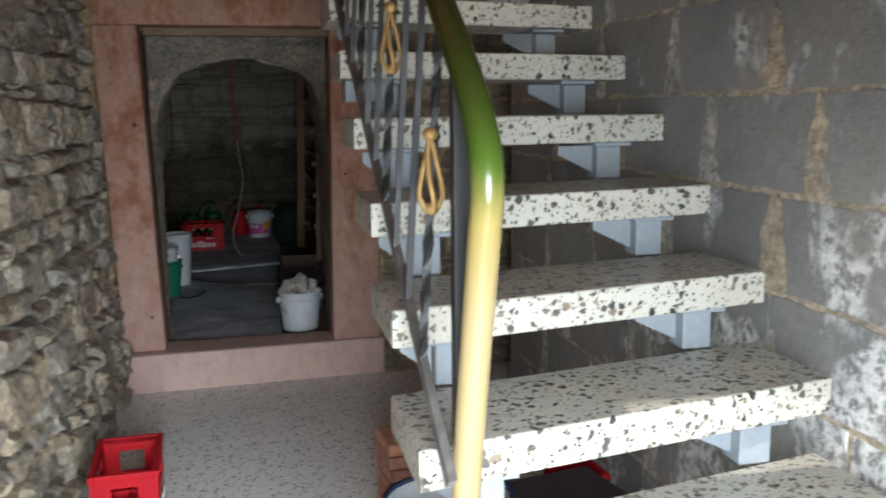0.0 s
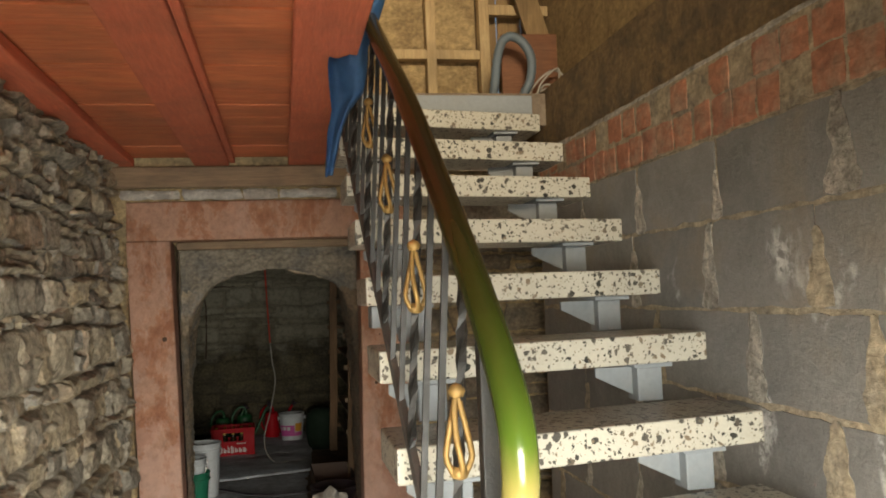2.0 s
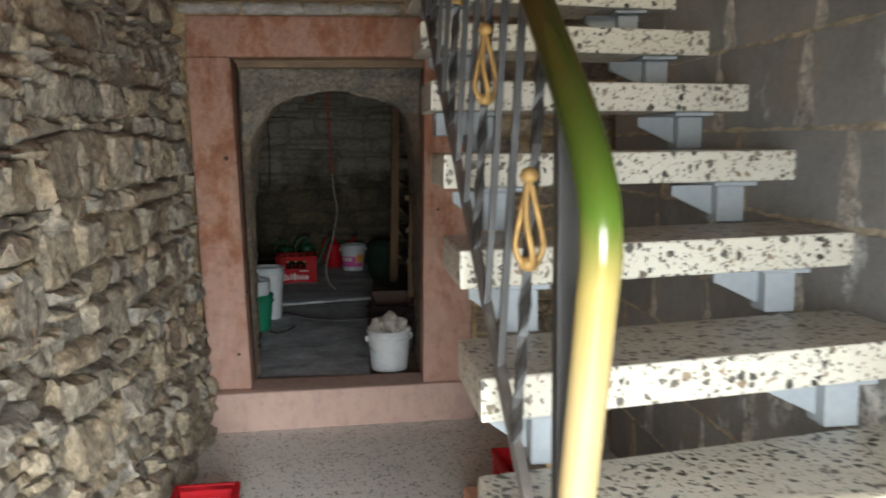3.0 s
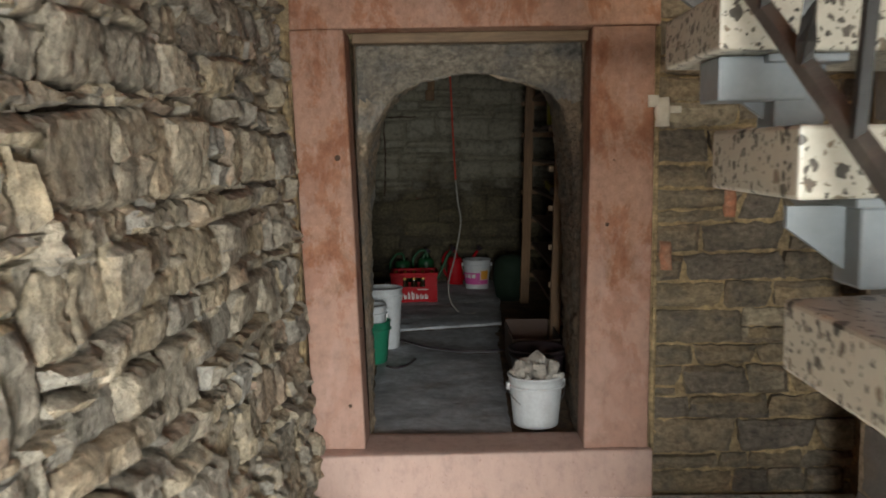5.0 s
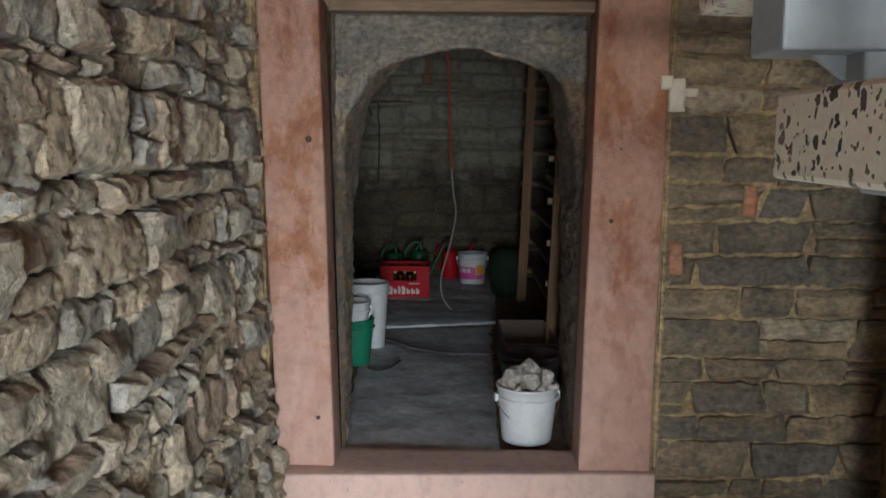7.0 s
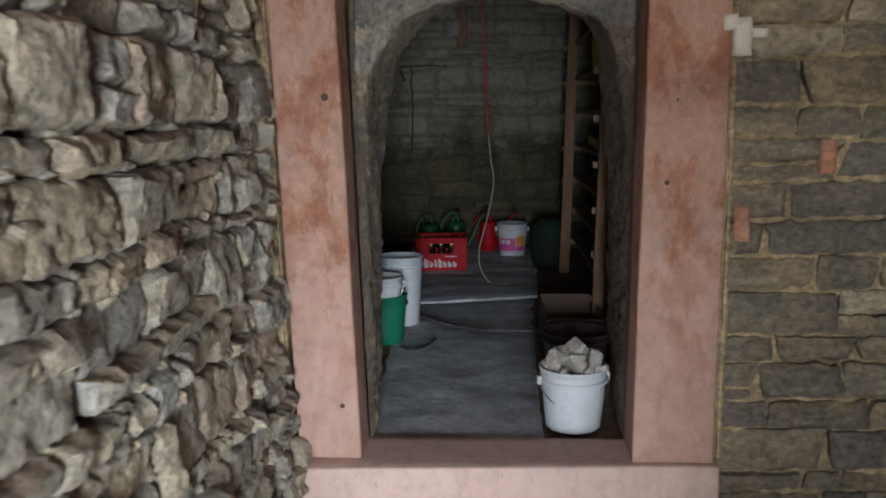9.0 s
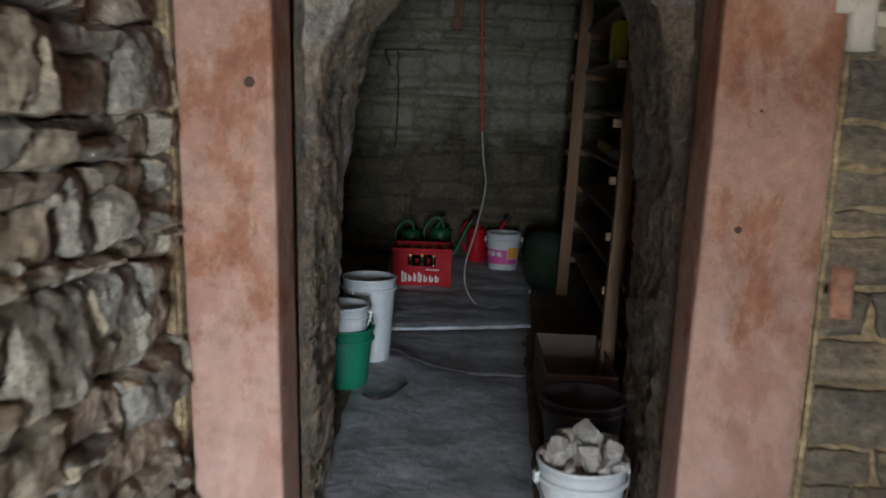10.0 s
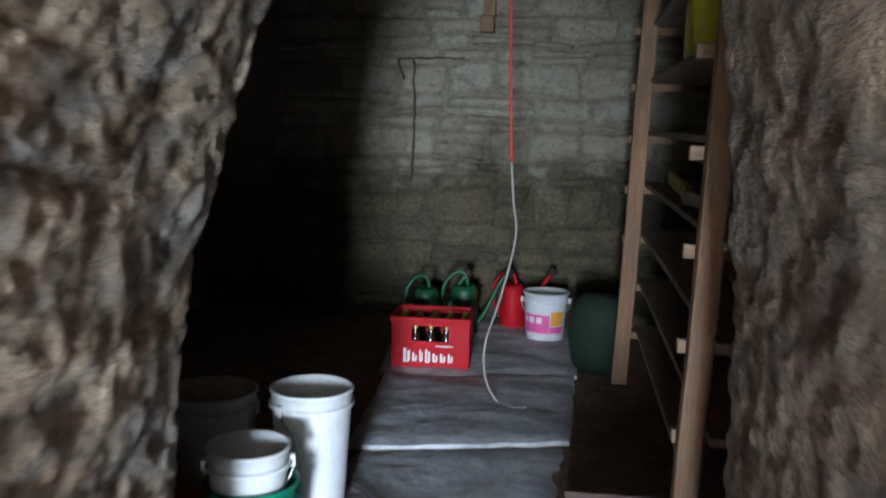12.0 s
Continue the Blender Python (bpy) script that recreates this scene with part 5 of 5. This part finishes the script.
# concrete blocks and the brick course of the east wall
levels = [0.0, 0.275, 0.535, 0.795, 1.055, 1.318, 1.577, 1.848, 2.10]
starts = [-5.9, -6.1, -5.75, -6.0, -5.85, -5.72, -6.05, -5.8]
for c, (z0, z1) in enumerate(zip(levels, levels[1:])):
    rng = random.Random(70 + c)

    def j_():
        return rng.uniform(-0.010, 0.010)
    cuts = [-5.36, starts[c]]
    while cuts[-1] < -0.62:
        cuts.append(cuts[-1] + (0.62 if c == 5 else rng.uniform(0.52, 0.70)))
    cuts = {4: [-5.36, -5.95, -5.36, -4.77, -4.17, -3.57, -2.97, -2.37, -1.78, -1.2, -0.62],
            5: [-5.36, -5.62, -5.0, -4.38, -3.74, -3.135, -2.63, -1.98, -1.33, -0.62],
            6: [-5.36, -5.9, -5.32, -4.73, -4.13, -3.54, -2.93, -2.40, -1.8, -1.2, -0.62],
            7: [-5.36, -5.45, -4.85, -4.25, -3.65, -3.05, -2.455, -1.86, -1.26, -0.62]}.get(c, cuts)
    cuts = [-5.36] + [y_ for y_ in cuts if y_ > -5.28]
    for a, d in zip(cuts, cuts[1:]):
        d = min(d, -0.62)
        if d - a < 0.08:
            continue
        vs, fs = stone_verts(((a + 0.007 + j_() * 0.5, z0 + 0.008 + j_() * 0.3), (d - 0.007 + j_() * 0.5, z0 + 0.008 + j_() * 0.3), (d - 0.007 + j_() * 0.5, z1 - 0.008 + j_() * 0.3), (a + 0.007 + j_() * 0.5, z1 - 0.008 + j_() * 0.3)), 0.0045, 10, 6, int(z0 * 100) + int(a * 100), 0.0008, 0.006, 40, 0.0)
        me = bpy.data.meshes.new("block")
        me.from_pydata([(WALLX + 0.008 - ww, u, v) for u, v, ww in vs], [], fs)
        me.shade_smooth()
        me.set_sharp_from_angle(angle=radians(40))
        me.materials.append(BLOCK)
        new("block", me).parent = wall_east
        # pale crumbling mortar bulging out of the upright joint
        if a > -5.5:
            zc = rng.uniform(0.25, 0.55) * (z1 - z0) if rng.random() < 0.6 else 0.0
            w0, w1 = rng.uniform(0.025, 0.075), rng.uniform(0.03, 0.085)
            vs, fs = stone_verts(((a - w0, z0 + 0.002), (a + w1, z0 + 0.002), (a + w1 * rng.uniform(0.15, 0.5), z1 - 0.004 - zc), (a - w0 * rng.uniform(0.15, 0.5), z1 - 0.004 - zc * 0.7)), 0.0, 10, 20, int(a * 777) + c, 0.0007, 0.10, 3, 0.0)
            me = bpy.data.meshes.new("mortar_patch")
            me.from_pydata([(WALLX + 0.0030 - ww, u + 0.028 * noise.noise(Vector((a, u * 6, v * 13))) + 0.008 * noise.noise(Vector((a, u * 22, v * 40))), v) for u, v, ww in vs], [], fs)
            me.shade_smooth()
            me.set_sharp_from_angle(angle=radians(40))
            me.materials.append(LUMP if rng.random() < 0.7 else BLOCKMORTAR)
            new("mortar_patch", me).parent = wall_east
bricks = structure("brick_course", boxes((WALLX + 0.006, 2.5, -5.36, -0.62, 2.10, 2.33)), BLOCKMORTAR, "upright course of orange bricks in pale mortar", "bricks")
for course, (z0, z1, gone) in enumerate(((2.106, 2.212, 0.04), (2.222, 2.318, 0.30))):
    y, rng = -5.34 + 0.05 * course, random.Random(33 + course)
    while y < -0.75:
        w = rng.uniform(0.10, 0.13)
        if rng.random() > gone:
            top = z1 + rng.uniform(-0.008, 0.004)
            vs, fs = stone_verts(((y, z0), (y + w, z0 + rng.uniform(-0.003, 0.003)), (y + w, top), (y, top + rng.uniform(-0.006, 0.006))), 0.0035, 6, 6, int(y * 100) + course, 0.0028, 0.02, 40, 0.5)
            me = bpy.data.meshes.new("brick")
            me.from_pydata([(WALLX + 0.0065 - ww, u, v) for u, v, ww in vs], [], fs)
            me.shade_smooth()
            me.set_sharp_from_angle(angle=radians(40))
            me.materials.append(BRICK)
            new("brick", me).parent = bricks
        y += w + rng.choice((0.006, 0.008, 0.010, 0.014, 0.022))
bm = tube([(WALLX + 0.025 + 0.006 * noise.noise(Vector((0, k * 0.5, 1))), -5.35 + k * 0.0475, 2.333 + 0.006 * noise.noise(Vector((3, k * 0.3, 1)))) for k in range(100)], [0.020 + 0.009 * noise.noise(Vector((7, k * 0.45, 1))) for k in range(100)], 8)
part("mortar_ledge", bm, LUMP, bricks, "rough pale mortar ledge")

# flagstones of the cellar
floor_stones = tagged(new("cellar_paving"), "worn grey cellar flagstones with uneven joints", "floor", kind="structure")
def slab(front, back, x0, x1, lift, seed):
    """One large worn flagstone between two wavering edges, given as (x, y) points."""
    NU, NV, vs, fs = 34, 40, [], []
    for j in range(NV + 1):
        for i in range(NU + 1):
            s_, t_ = i / NU, j / NV
            x = x0[0] + (x0[1] - x0[0]) * t_ + (x1[0] + (x1[1] - x1[0]) * t_ - x0[0] - (x0[1] - x0[0]) * t_) * s_
            ya, yb = float(np.interp(x, *zip(*front))), float(np.interp(x, *zip(*back)))
            y = ya + (yb - ya) * t_ + 0.012 * noise.noise(Vector((x * 9, t_ * 3, seed)))
            x += 0.012 * noise.noise(Vector((y * 7, s_ * 3, seed + 4)))
            edge = max(abs(2 * s_ - 1), abs(2 * t_ - 1)) ** 14
            z = lift - 0.010 * edge + 0.006 * noise.noise(Vector((x * 5, y * 5, seed))) + 0.003 * noise.noise(Vector((x * 16, y * 22, seed))) - (0.010 * max(0.0, 0.28 - abs(noise.noise(Vector((x * 2.2, y * 5.5, seed))))) if seed > 4 else 0.0)
            vs.append((x, y, 0.172 + z))
    ring = list(range(NU + 1)) + [j * (NU + 1) + NU for j in range(1, NV + 1)] + [NV * (NU + 1) + i for i in range(NU - 1, -1, -1)] + [j * (NU + 1) for j in range(NV - 1, 0, -1)]
    fs = [(j * (NU + 1) + i, j * (NU + 1) + i + 1, (j + 1) * (NU + 1) + i + 1, (j + 1) * (NU + 1) + i) for j in range(NV) for i in range(NU)]
    base = len(vs)
    vs += [(vs[k][0], vs[k][1], 0.165) for k in ring]
    fs += [(ring[(k + 1) % len(ring)], ring[k], base + k, base + (k + 1) % len(ring)) for k in range(len(ring))]
    me = bpy.data.meshes.new("flagstone")
    me.from_pydata(vs, [], fs)
    me.shade_smooth()
    me.set_sharp_from_angle(angle=radians(50))
    me.materials.append(SLAB)
    new("flagstone", me).parent = floor_stones


curve = [(-0.3, 2.36), (0.05, 2.28), (0.24, 2.05), (0.455, 1.945), (0.70, 1.96), (1.0, 2.0)]
lip = [(-0.3, 2.64), (0.0, 2.70), (0.4, 2.80), (0.75, 2.90), (1.0, 2.94)]
slab([(-1, 0.245), (2, 0.245)], [(x, y - 0.010) for x, y in curve], (0.0, -0.13), (0.665, 0.69), 0.014, 2)
slab(curve, [(x, y - 0.006) for x, y in lip], (-0.06, -0.08), (0.695, 0.745), 0.006, 3)
mid = [(-0.4, 3.72), (0.1, 3.66), (0.4, 3.80), (0.8, 3.84)]
slab(lip, [(x, y - 0.004) for x, y in mid], (-0.10, -0.16), (0.755, 0.78), 0.028, 5)
slab(mid, [(-1, 5.11), (2, 5.11)], (-0.20, -0.32), (0.79, 0.82), 0.026, 6)

# the outline of a blocked-up opening in the end wall: dark tubes as its recess shade
bm = bmesh.new()
for a, d in (((-0.40, 1.826), (0.02, 1.838)), ((-0.30, 1.82), (-0.285, 1.45)), ((-0.285, 1.45), (-0.30, 1.05)), ((-0.40, 1.82), (-0.36, 1.70))):
    pp = []
    for k in range(13):
        f = k / 12
        u, v = a[0] + (d[0] - a[0]) * f, a[1] + (d[1] - a[1]) * f
        pp.append((u + 0.016 * noise.noise(Vector((u * 7, v * 11, 3))), 5.090, v + 0.010 * noise.noise(Vector((u * 13, v * 7, 9)))))
    tube(pp, [0.010 + 0.007 * noise.noise(Vector((k * 0.7, a[0], a[1]))) for k in range(13)], 6, bm, flat=0.6)
part("open_joint", bm, RUSTANDSHADE, cellar_back, "dark tubes painted as the shaded joint round a blocked opening")
